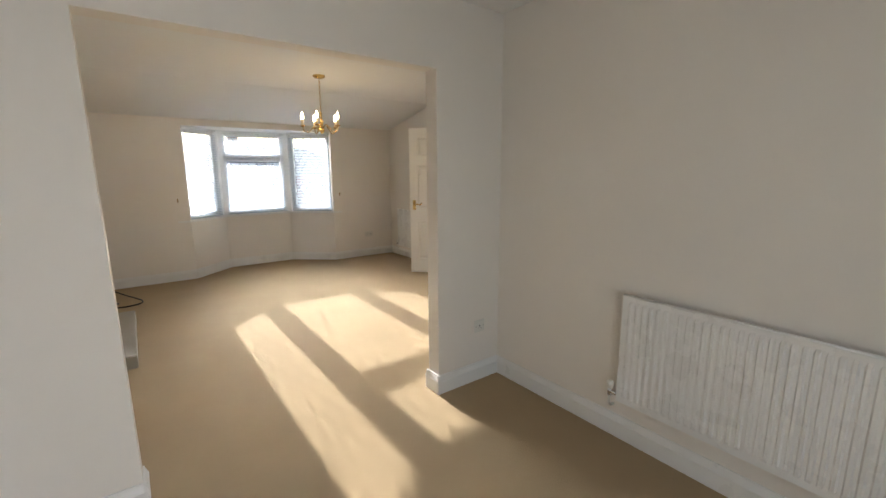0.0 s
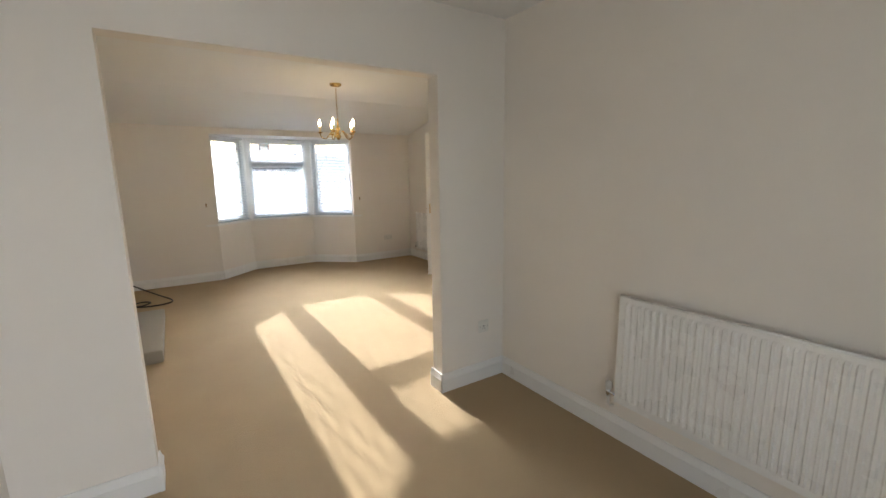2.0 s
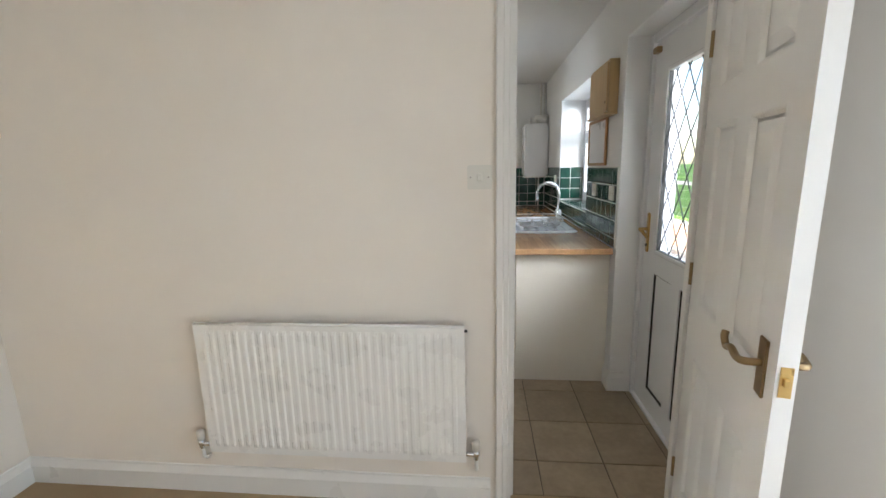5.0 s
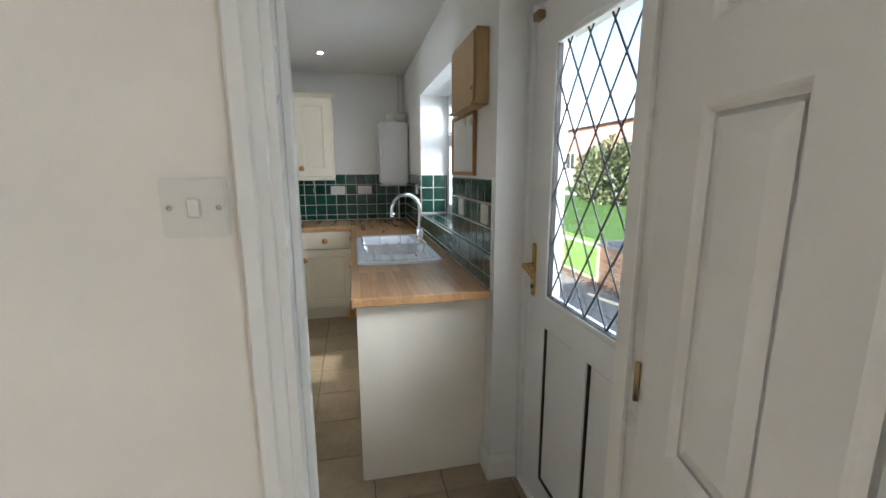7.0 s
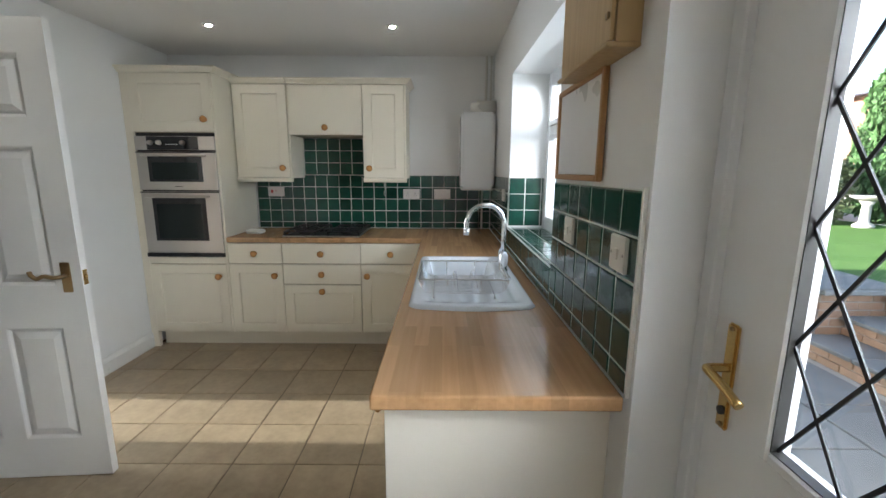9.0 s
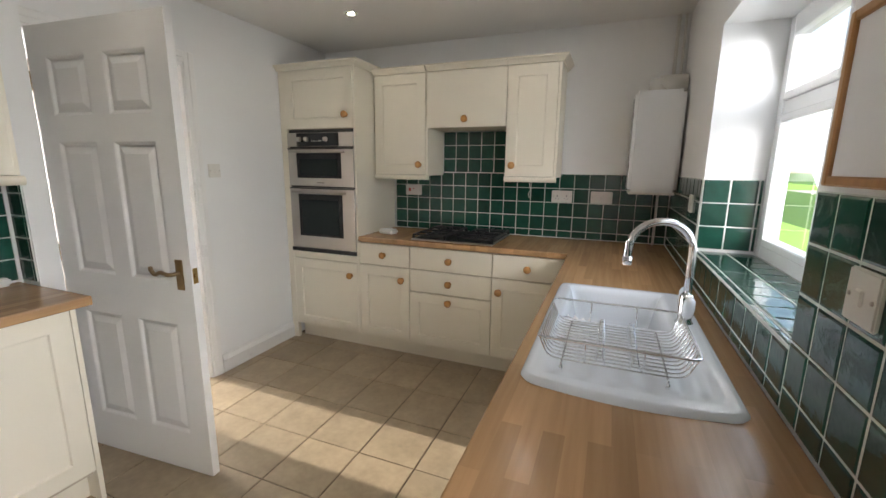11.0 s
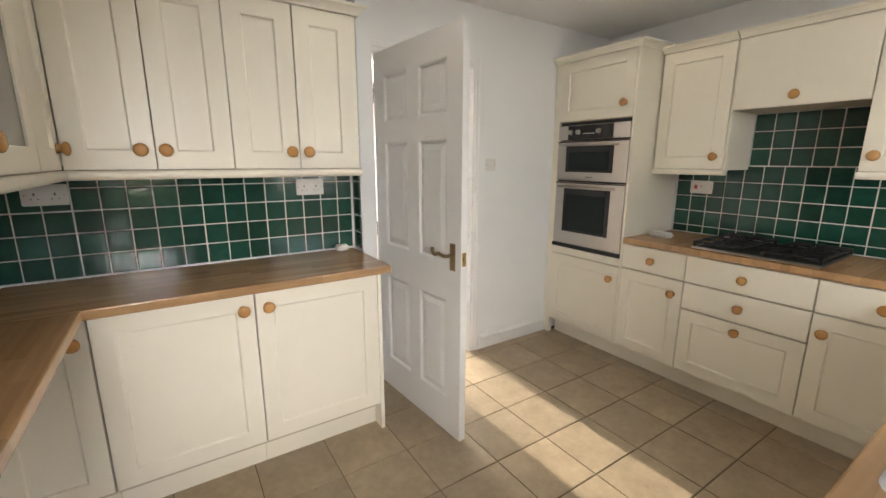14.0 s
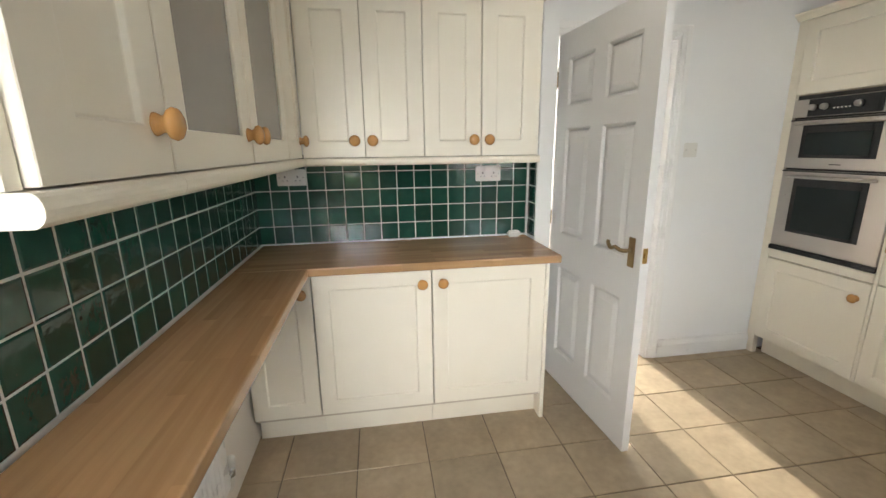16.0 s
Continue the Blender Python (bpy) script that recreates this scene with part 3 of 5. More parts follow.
for i, (x, y) in enumerate(BAY[1:3]):
    sx = -1 if i == 0 else 1
    structure("bay_post_%d" % (i + 1), prism([(x - sx * 0.075, y + 0.05), (x - sx * 0.075, y + 0.13), (x + sx * 0.02, y + 0.13), (x + sx * 0.075, y + 0.02), (x + sx * 0.02, y - 0.03)], 0.793, 2.015), UPVC, "white uPVC bay corner post", "window post")
casement("window_4", pose(4.78, -1.12, 0, rz=180), 1.14, 1.045, 2.01, "white kitchen casement window with a fanlight", transom=1.66, mullions=(0.57,))
# Unseen hall blind, added to weaken the sun band on the kitchen floor.
blind("venetian_blind", pose(3.96, 5.225, 0), 0.72, 0.2, 2.0, -22)
casement("window_5", pose(4.72, 5.26, 0, rz=0) @ pose(-0.80, 0, 0), 0.80, 0.15, 2.05, "white glazed front door panel", transom=1.0)
casement("window_6", pose(1.20, -1.19, 0, rz=180), 1.45, 0.04, 2.06, "white leaded patio door", mullions=(0.725,), lead=(0.14, 0.22))


# ---- kitchen units ----
KNOB_BM = [(0.0, 0.034), (0.010, 0.033), (0.017, 0.029), (0.0195, 0.024), (0.018, 0.019), (0.012, 0.014), (0.010, 0.009), (0.013, 0.003), (0.014, 0.0)]
KNOB_MESH = mesh_of("knob", lathe([(r * 1.28, z * 1.15) for r, z in KNOB_BM[::-1]], 20, pose(0, 0, 0, 90)), KNOB)


def knob(parent, x, z, y=-0.02):
    o = new("knob", KNOB_MESH)
    o.parent = parent
    o.matrix_basis = pose(x, y, z)
    o["label"] = "turned pine knob"
    return o


def shaker(parent, x0, x1, z0, z1, knob_at=None, name="door", glazed=False, plain=False):
    """Cabinet front with a framed, slightly sunk panel, at local y -0.02 to 0."""
    g = 0.0022
    x0, x1, z0, z1 = x0 + g, x1 - g, z0 + g, z1 - g
    f = 0.07
    if plain:
        bm = boxes((x0, x1, -0.02, 0, z0, z1), bevel=0.0025, seg=2)
        d = part(name, bm, CREAM, parent)
    else:
        prof = [(0.0, 0.0), (0.0, -0.0185), (0.0015, -0.02), (f - 0.002, -0.02)]
        prof += [(f, -0.018), (f, 0.0)] if glazed else [(f + 0.0005, -0.019), (f + 0.004, -0.0115), (f + 0.007, -0.0105), (f + 0.012, -0.0105)]
        bm = bmesh.new()
        rings = [[bm.verts.new((x, y, z)) for x, z in ((x0 + i, z0 + i), (x1 - i, z0 + i), (x1 - i, z1 - i), (x0 + i, z1 - i))] for i, y in prof]
        for p, q in zip(rings, rings[1:]):
            for k in range(4):
                bm.faces.new((p[k], p[(k + 1) % 4], q[(k + 1) % 4], q[k]))
        if not glazed:
            bm.faces.new(rings[-1])
        d = part(name, bm, CREAM, parent)
        if glazed:
            part("pane", boxes((x0 + f - 0.004, x1 - f + 0.004, -0.012, -0.008, z0 + f - 0.004, z1 - f + 0.004)), CABGLASS, d, "smoky cabinet glass")
    if knob_at:
        knob(d, *knob_at)
    return d


def cabinet(m, w, depth, z0, z1, fronts, label, plinth=0.0, group="kitchen cabinets", name="base_cabinet", back=0.06):
    """fronts: (x0, x1, z0, z1, knob x, knob z, style)."""
    e = thing(name, m, label, "cabinet", group)
    part("body", boxes((0.001, w - 0.001, 0.001, depth, z0, z1)), CREAMGAPSHADE, e)
    for a, b, c, d, kx, kz, style in fronts:
        shaker(e, a, b, c, d, (kx, kz) if kx is not None else None, "drawer_front" if style == "drawer" else "door", style == "glass", style in ("drawer", "plain"))
    if plinth:
        part("plinth", boxes((0, w, back, back + 0.016, 0.0, plinth - 0.003)), CREAM, e, "cream plinth board")
    return e


# east wall run, facing west; local x runs from north to south
FX = 5.225
E0 = pose(FX, 1.83, 0, rz=-90)
tall = cabinet(pose(FX, 1.832, 0, rz=-90), 0.60, 0.56, 0.13, 2.10, [(0, 0.60, 0.13, 0.685, 0.54, 0.59, "door"), (0, 0.60, 0.690, 0.745, None, None, "plain"), (0, 0.60, 1.685, 2.10, 0.54, 1.775, "door")], "tall cream cabinet housing a built-in double oven", 0.13, name="tall_oven_cabinet")
part("plinth_end", boxes((0.60, 0.6185, 0.06, 0.076, 0.0, 0.127)), CREAM, tall)
part("filler", boxes((-0.055, -0.001, -0.016, 0.02, 0.0, 2.10)), CREAM, tall)
part("side_panel", boxes((0.60, 0.617, -0.018, 0.56, 0.13, 2.10), bevel=0.0015), CREAM, tall)


def cornice(parent, x0, x1, z, y_in, ends=(True, True), name="cornice"):
    """Moulded strip along the cabinet's top."""
    bm = bmesh.new()
    prof = [(0.0, 0.0), (-0.012, 0.0), (-0.016, 0.008), (-0.03, 0.022), (-0.042, 0.030), (-0.044, 0.040), (0.0, 0.040)]
    lo, hi = x0 - (0.0 if not ends[0] else 0.04), x1 + (0.0 if not ends[1] else 0.04)
    rows = []
    for sx in (0, 1):
        row = []
        for a, b in prof:
            x = (lo if sx == 0 else hi)
            if ends[sx]:
                x = (x0 + a) if sx == 0 else (x1 - a)
            row.append(bm.verts.new((x, y_in - 0.02 + a, z + b)))
        rows.append(row)
    n = len(prof)
    for k in range(n - 1):
        bm.faces.new((rows[0][k], rows[0][k + 1], rows[1][k + 1], rows[1][k]))
    bm.faces.new((rows[0][n - 1], rows[0][0], rows[1][0], rows[1][n - 1]))
    for sx in (0, 1):
        if ends[sx]:
            back = [bm.verts.new((v.co.x, y_in + 0.30, v.co.z)) for v in rows[sx]]
            for k in range(n - 1):
                bm.faces.new((rows[sx][k], rows[sx][k + 1], back[k + 1], back[k]))
            bm.faces.new(back)
        else:
            bm.faces.new(rows[sx])
    bm_box(bm, x0, x1, y_in - 0.02, y_in + 0.29, z, z + 0.006)
    return part(name, bm, CREAM, parent, "cream moulded cornice")


cornice(tall, -0.055, 0.617, 2.10, 0.0, (False, True))


def pelmet(parent, x0, x1, z, depth=0.02):
    prof = [(0.02, -0.001), (-0.022, -0.001)] + [(-0.022 - 0.012 * math.sin(a), -0.018 + 0.017 * math.cos(a)) for a in [k * math.pi / 8 for k in range(1, 8)]] + [(-0.022, -0.036), (0.02, -0.036)]
    bm = bmesh.new()
    rows = [[bm.verts.new((x, a, z + b)) for a, b in prof] for x in (x0 - 0.0005, x1 + 0.0005)]
    for k in range(len(prof)):
        bm.faces.new((rows[0][k], rows[0][(k + 1) % len(prof)], rows[1][(k + 1) % len(prof)], rows[1][k]))
    bm.faces.new(rows[0][::-1]), bm.faces.new(rows[1])
    part("light_pelmet", bm, CREAM, parent, "cream rounded light pelmet")


b1 = cabinet(pose(FX, 1.213, 0, rz=-90), 0.42, 0.55, 0.13, 0.858, [(0, 0.42, 0.695, 0.855, 0.21, 0.775, "drawer"), (0, 0.42, 0.13, 0.690, 0.36, 0.60, "door")], "cream base cabinet with one drawer and a framed door", 0.13)
b2 = cabinet(pose(FX, 0.792, 0, rz=-90), 0.61, 0.55, 0.13, 0.858, [(0, 0.61, 0.695, 0.855, 0.305, 0.775, "drawer"), (0, 0.61, 0.530, 0.690, 0.305, 0.612, "drawer"), (0, 0.61, 0.13, 0.525, 0.305, 0.475, "door")], "cream base cabinet with three wide drawers", 0.13)
b3 = cabinet(pose(FX, 0.181, 0, rz=-90), 0.47, 0.55, 0.13, 0.858, [(0, 0.47, 0.695, 0.855, 0.235, 0.775, "drawer"), (0, 0.47, 0.13, 0.690, 0.05, 0.60, "door")], "cream corner base cabinet with one drawer and a door", 0.13)

WX = 5.475
w1 = cabinet(pose(WX, 1.205, 0, rz=-90), 0.425, 0.31, 1.355, 2.075, [(0, 0.425, 1.355, 2.075, 0.375, 1.43, "door")], "cream wall cabinet with a framed door", name="wall_cabinet")
part("end_panel", boxes((0.425, 0.437, -0.005, 0.31, 1.35, 2.075)), CREAM, w1)
pelmet(w1, 0, 0.437, 1.355)
cornice(w1, 0, 0.43, 2.075, 0.0, (False, False))
w2 = cabinet(pose(WX, 0.768, 0, rz=-90), 0.583, 0.31, 1.69, 2.075, [(0, 0.583, 1.69, 2.075, 0.29, 1.745, "plain")], "cream hood cabinet above the hob", name="wall_cabinet")
cornice(w2, 0, 0.583, 2.075, 0.0, (False, False))
w3 = cabinet(pose(WX, 0.184, 0, rz=-90), 0.33, 0.31, 1.355, 2.075, [(0, 0.33, 1.355, 2.075, 0.05, 1.43, "door")], "narrow cream wall cabinet with a framed door", name="wall_cabinet")
part("end_panel", boxes((0.33, 0.345, -0.005, 0.31, 1.35, 2.075)), CREAM, w3)
pelmet(w3, 0, 0.345, 1.355)
cornice(w3, 0, 0.345, 2.075, 0.0, (False, True))

# south run, facing north
south_base = cabinet(pose(5.225, -0.335, 0, rz=180), 2.20, 0.52, 0.13, 0.735, [(0.0, 0.55, 0.13, 0.855, 0.05, 0.79, "door"), (0.55, 1.10, 0.13, 0.855, 1.05, 0.79, "door"), (1.10, 1.65, 0.13, 0.855, 1.15, 0.79, "door"), (1.65, 2.20, 0.13, 0.855, 2.15, 0.79, "door")], "run of cream base cabinets under the sink", 0.13)
part("end_panel", boxes((2.20, 2.222, -0.02, 0.555, 0.0, 0.858), bevel=0.001), material("cream_end_panel", (0.80, 0.755, 0.66), 0.5, var=0.02), south_base, "plain cream end panel")


def worktop(name, xs, ys, keep, mat, label):
    """Slab over the kept cells of a grid, with its openings cut right through."""
    bm = bmesh.new()
    vs = {(i, j): bm.verts.new((x, y, 0.900)) for i, x in enumerate(xs) for j, y in enumerate(ys)}
    for i in range(len(xs) - 1):
        for j in range(len(ys) - 1):
            if keep((xs[i] + xs[i + 1]) / 2, (ys[j] + ys[j + 1]) / 2):
                bm.faces.new((vs[i, j], vs[i + 1, j], vs[i + 1, j + 1], vs[i, j + 1]))
    for v in [v for v in bm.verts if not v.link_faces]:
        bm.verts.remove(v)
    got = bmesh.ops.extrude_face_region(bm, geom=bm.faces[:])
    for v in [g for g in got["geom"] if isinstance(g, bmesh.types.BMVert)]:
        v.co.z = 0.862
    ob = solid(name, bm, mat, label, "worktop")
    bv = ob.modifiers.new("round", "BEVEL")
    bv.width, bv.segments, bv.limit_method = 0.006, 3, "ANGLE"
    return ob


worktop("worktop", (2.92, 4.02, 4.42, 5.195, 5.79), (-0.882, -0.735, -0.37, -0.293, 1.212), lambda x, y: (y < -0.293 or x > 5.195) and not (4.02 < x < 4.42 and -0.735 < y < -0.37), BEECH, "beech block worktop turning the corner past the sink")
worktop("worktop", (2.063, 2.375), (0.02, 1.3605), lambda x, y: True, BEECHY, "beech block worktop along the wall under glazed wall cabinets")
worktop("worktop", (2.063, 3.545), (1.362, 1.878), lambda x, y: True, BEECH, "glossy beech block worktop over a pair of cream cabinets")

# north run
NFY = 1.42
nb = cabinet(pose(2.375, NFY, 0), 0.545, 0.44, 0.13, 0.858, [(0, 0.545, 0.15, 0.855, 0.50, 0.79, "door")], "cream base cabinet with a wide framed door", 0.13, "north cabinets", back=0.06)
nb2 = cabinet(pose(2.922, NFY, 0), 0.56, 0.44, 0.13, 0.858, [(0, 0.56, 0.15, 0.855, 0.05, 0.79, "door")], "cream base cabinet with a wide framed door and end panel", 0.13, "north cabinets", back=0.06)
part("end_panel", boxes((0.561, 0.58, -0.02, 0.44, 0.0, 0.858), bevel=0.001), CREAM, nb2)
cb = cabinet(pose(2.062, NFY, 0), 0.311, 0.44, 0.13, 0.858, [(0, 0.311, 0.15, 0.855, 0.268, 0.775, "door")], "narrow cream corner base cabinet", 0.13, "north cabinets")

UY, UZ0, UZ1 = 1.575, 1.365, 2.055
for x, kx, lab in ((2.365, 0.235, "cream wall cabinet door pair, framed"), (2.645, 0.035, "cream wall cabinet with a framed door"), (2.918, 0.235, "cream wall cabinet with a framed door"), (3.192, 0.035, "cream wall cabinet with a framed door at the run's end")):
    w = 0.273 if x > 2.6 else 0.28
    c = cabinet(pose(x, UY, 0), w, 0.30, UZ0, UZ1, [(0, w, UZ0, UZ1, kx, UZ0 + 0.075, "door")], lab, 0, "north wall cabinets", "wall_cabinet")
    last = x > 3.1
    pelmet(c, 0, w + (0.02 if last else 0), UZ0)
    cornice(c, 0, w + (0.018 if last else 0), UZ1, 0.0, (False, last))
    if last:
        part("end_panel", boxes((w, w + 0.018, -0.005, 0.30, UZ0, UZ1)), CREAM, c)
UX = 2.345
for y, w, kx, st, lab in ((0.02, 0.285, 0.245, "door", "cream wall cabinet with a framed door"), (0.307, 0.463, 0.43, "glass", "cream wall cabinet with a smoky glazed door"), (0.772, 0.478, 0.035, "glass", "cream wall cabinet with a smoky glazed door"), (1.252, 0.30, 0.26, "door", "narrow cream corner wall cabinet")):
    c = cabinet(pose(UX, y, 0, rz=90), w, 0.28, UZ0, UZ1, [(0, w, UZ0, UZ1, kx, UZ0 + 0.075, st)], lab, 0, "west wall cabinets", "wall_cabinet")
    pelmet(c, -0.02 if y < 0.1 else 0, w + (0.02 if y > 1.2 else 0), UZ0)
    cornice(c, 0, w, UZ1, 0.0, (y < 0.1, False))
    if y < 0.1:
        part("end_panel", boxes((-0.02, 0, -0.005, 0.28, UZ0, UZ1)), CREAM, c)


# ---- oven, hob, sink ----
oven = thing("built_in_oven", pose(FX, 1.832, 0, rz=-90), "stainless steel built-in double oven with dark glass doors", "oven")
part("housing", boxes((0.008, 0.592, -0.004, 0.0, 0.745, 1.68)), BLACK, oven)
cp = part("control_panel", boxes((0.004, 0.596, -0.024, -0.002, 1.555, 1.655), bevel=0.002), STEEL, oven)
disp = part("display", boxes((0.095, 0.475, -0.027, -0.023, 1.558, 1.652), bevel=0.001), BLACKGLASS, cp, "black control display")
for x in (0.125, 0.19, 0.365):
    part("dial", lathe([(0.0, 0.022), (0.016, 0.021), (0.018, 0.0)][::-1], 20, pose(x, -0.027, 1.607, 90)), STEEL, cp, "steel control dial")
for i in range(5):
    part("button", boxes((0.235 + i * 0.02, 0.245 + i * 0.02, -0.029, -0.026, 1.592, 1.598)), WHITEPL, cp)
for nm, z0, z1, hz in (("top_oven_door", 1.26, 1.545, 1.515), ("main_oven_door", 0.778, 1.25, 1.215)):
    d = part(nm, boxes((0.004, 0.596, -0.024, -0.002, z0, z1), bevel=0.003), STEEL, oven)
    wz0, wz1 = (z0 + 0.095, z1 - 0.05) if z1 < 1.3 else (z0 + 0.062, z1 - 0.035)
    pane = part("window", boxes((0.085, 0.49, -0.0265, -0.022, wz0, wz1), bevel=0.002), BLACKGLASS, d, "black oven window")
    part("inner_glass", boxes((0.115, 0.455, -0.0285, -0.026, wz0 + 0.018, wz1 - 0.045)), OVENGLASS, pane, "dark greenish oven glass")
    part("vent_strip", boxes((0.004, 0.596, -0.026, -0.022, z1 - 0.010, z1 - 0.002)), BLACK, d)
    part("handle", tube([(0.06, -0.058, hz), (0.54, -0.058, hz)], 0.0085, 12), STEEL, d)
    for x in (0.10, 0.50):
        part("handle_post", tube([(x, -0.022, hz), (x, -0.058, hz)], 0.006, 8), STEEL, d)
part("maker_bar", boxes((0.27, 0.33, -0.0255, -0.0235, 1.285, 1.290)), BLACK, oven)
part("trim_strip", boxes((0.0, 0.60, -0.028, 0.0, 0.747, 0.775)), BLACKGLASS, oven)

hob = thing("gas_hob", pose(5.49, 0.49, 0.901), "four-burner gas hob with black cast iron grates on steel", "hob")
part("black_well", boxes((-0.235, 0.245, -0.285, 0.285, 0.0095, 0.0115), bevel=0.001), IRON, hob, "black enamelled hob plate")
part("steel_tray", boxes((-0.265, 0.255, -0.30, 0.30, 0.0, 0.010), bevel=0.004, seg=2), STEEL, hob)
for x in (-0.13, 0.13):
    for y in (-0.17, 0.17):
        part("burner", lathe([(0.045, 0.010), (0.045, 0.020), (0.036, 0.022), (0.036, 0.028), (0.0, 0.030)], 18, pose(x, y, 0)), IRON, hob)
for y in (-0.17, 0.17):
    bm = bmesh.new()
    for a, b in (((-0.235, y - 0.12), (0.235, y - 0.12)), ((-0.235, y + 0.12), (0.235, y + 0.12)), ((-0.235, y - 0.12), (-0.235, y + 0.12)), ((0.235, y - 0.12), (0.235, y + 0.12)), ((0, y - 0.12), (0, y + 0.12))):
        bm_box(bm, min(a[0], b[0]) - 0.006, max(a[0], b[0]) + 0.006, min(a[1], b[1]) - 0.006, max(a[1], b[1]) + 0.006, 0.032, 0.043)
    for x in (-0.13, 0.13):
        for dx, dy in ((1, 0), (-1, 0), (0, 1), (0, -1)):
            bm_box(bm, min(x + dx * 0.03, x + dx * 0.115) - 0.005, max(x + dx * 0.03, x + dx * 0.115) + 0.005, min(y + dy * 0.03, y + dy * 0.115) - 0.005, max(y + dy * 0.03, y + dy * 0.115) + 0.005, 0.033, 0.048)
    for x in (-0.235, 0.235):
        for dy in (-0.12, 0.12):
            bm_box(bm, x - 0.007, x + 0.007, y + dy - 0.007, y + dy + 0.007, 0.010, 0.034)
    part("pan_support", bm, IRON, hob, "black cast iron pan support")
for i in range(4):
    part("control_knob", lathe([(0.018, 0.010), (0.017, 0.028), (0.0, 0.029)], 16, pose(-0.02 + 0.0 * i, -0.06 + i * 0.04, 0)), BLACK, hob)

# inset ceramic sink, bowl at the window end
sink = thing("inset_sink", pose(3.54, -0.33, 0.901), "white ceramic inset sink with a ribbed drainer and one bowl", "sink")
NX, NY = 80, 44
SW, SD = 0.93, 0.49
bm = bmesh.new()
grid = []
for i in range(NX + 1):
    row = []
    for j in range(NY + 1):
        x, y = SW * i / NX, -SD * j / NY
        rim = min(x, SW - x, -y, SD + y)
        z = 0.014 * math.sqrt(max(0.0, min(1.0, rim / 0.010)))

        def ease(d, w):
            t = max(0.0, min(1.0, d / w))
            return t * t * (3 - 2 * t)
        bowl = ease(min(x - 0.47, 0.885 - x, -y - 0.045, 0.40 + y), 0.055)
        drain = ease(min(x - 0.04, 0.455 - x, -y - 0.04, 0.45 + y), 0.03)
        ribs = 0.5 - 0.5 * math.cos((-y - 0.04) / 0.36 * 2 * math.pi * 5)
        z -= 0.16 * bowl + drain * (0.004 + 0.010 * ribs * ease(x - 0.05, 0.06))
        half = ease(min(x - 0.445, 0.48 - x, -y - 0.09, 0.35 + y), 0.02)
        z -= 0.012 * half
        cx, cy = max(0.0, abs(x - SW / 2) - SW / 2 + 0.045), max(0.0, abs(y + SD / 2) - SD / 2 + 0.045)
        k = 1.0 if cx * cy == 0 else max(cx, cy) / math.hypot(cx, cy)
        bow = 0.03 * math.sin(math.pi * j / NY) * (1 - i / NX) ** 3
        row.append(bm.verts.new((x - math.copysign(cx * (1 - k), x - SW / 2) - bow, y - math.copysign(cy * (1 - k), y + SD / 2), z)))
    grid.append(row)
for i in range(NX):
    for j in range(NY):
        bm.faces.new((grid[i][j], grid[i + 1][j], grid[i + 1][j + 1], grid[i][j + 1])).smooth = True
part("basin", bm, CERAMIC, sink)
part("plug_hole", lathe([(0.040, 0.0), (0.040, 0.004), (0.030, 0.005), (0.028, 0.001), (0.0, 0.001)], 24, pose(0.68, -0.22, -0.146)), CHROME, sink, "chrome plug hole")
part("overflow", lathe([(0.022, 0.0), (0.022, 0.004), (0.012, 0.005), (0.0, 0.003)], 20, pose(0.515, -0.07, -0.012)), CHROME, sink, "chrome overflow ring")

tap = thing("mixer_tap", pose(4.10, -0.765, 0.914), "chrome swan-neck mixer tap behind the sink", "tap")
part("base", lathe([(0.027, 0.0), (0.027, 0.006), (0.021, 0.012), (0.021, 0.09), (0.017, 0.10), (0.0, 0.10)], 20), CHROME, tap)
arc = [(0, 0, 0.09), (0, 0, 0.16), (0, 0, 0.20), (0, 0, 0.225)] + [(0 - 0.02 * (1 - math.cos(a)), 0.095 * (1 - math.cos(a)), 0.24 + 0.095 * math.sin(a)) for a in [k * math.pi / 24 for k in range(23)]] + [(-0.04, 0.191, 0.222), (-0.04, 0.195, 0.205)]
part("spout", tube(arc, 0.0125, 14), CHROME, tap)
part("nozzle", lathe([(0.0145, 0.0), (0.0155, 0.028), (0.0, 0.028)], 16, pose(-0.04, 0.19, 0.19)), CHROME, tap)
for side in (1, -1):
    head = part("handle", lathe([(0.008, 0.0), (0.017, 0.012), (0.0185, 0.04), (0.015, 0.07), (0.008, 0.082), (0.0, 0.083)], 14, pose(side * 0.034, 0, 0.03, 0, side * 22, 0)), CERAMIC, tap, "white lever head")
    part("stem", tube([(side * 0.012, 0, 0.035), (side * 0.04, 0, 0.038)], 0.010, 10), CHROME, head)

rack = thing("dish_rack", pose(3.55, -0.35, 0.917), "chrome wire dish rack standing across the sink", "dish rack")
R0 = (0.045, 0.385, -0.375, -0.015)
def loop_pts(x0, x1, y0, y1, z, r=0.03, n=5):
    out = []
    for cx, cy, a0 in ((x1 - r, y1 - r, 0), (x0 + r, y1 - r, 90), (x0 + r, y0 + r, 180), (x1 - r, y0 + r, 270)):
        for k in range(n + 1):
            a = radians(a0 + 90 * k / n)
            out.append((cx + r * math.cos(a), cy + r * math.sin(a), z))
    return out
part("top_rim", tube(loop_pts(*R0, 0.082, 0.022), 0.0036, 8, closed=True), CHROME, rack)
ym = (R0[2] + R0[3]) / 2
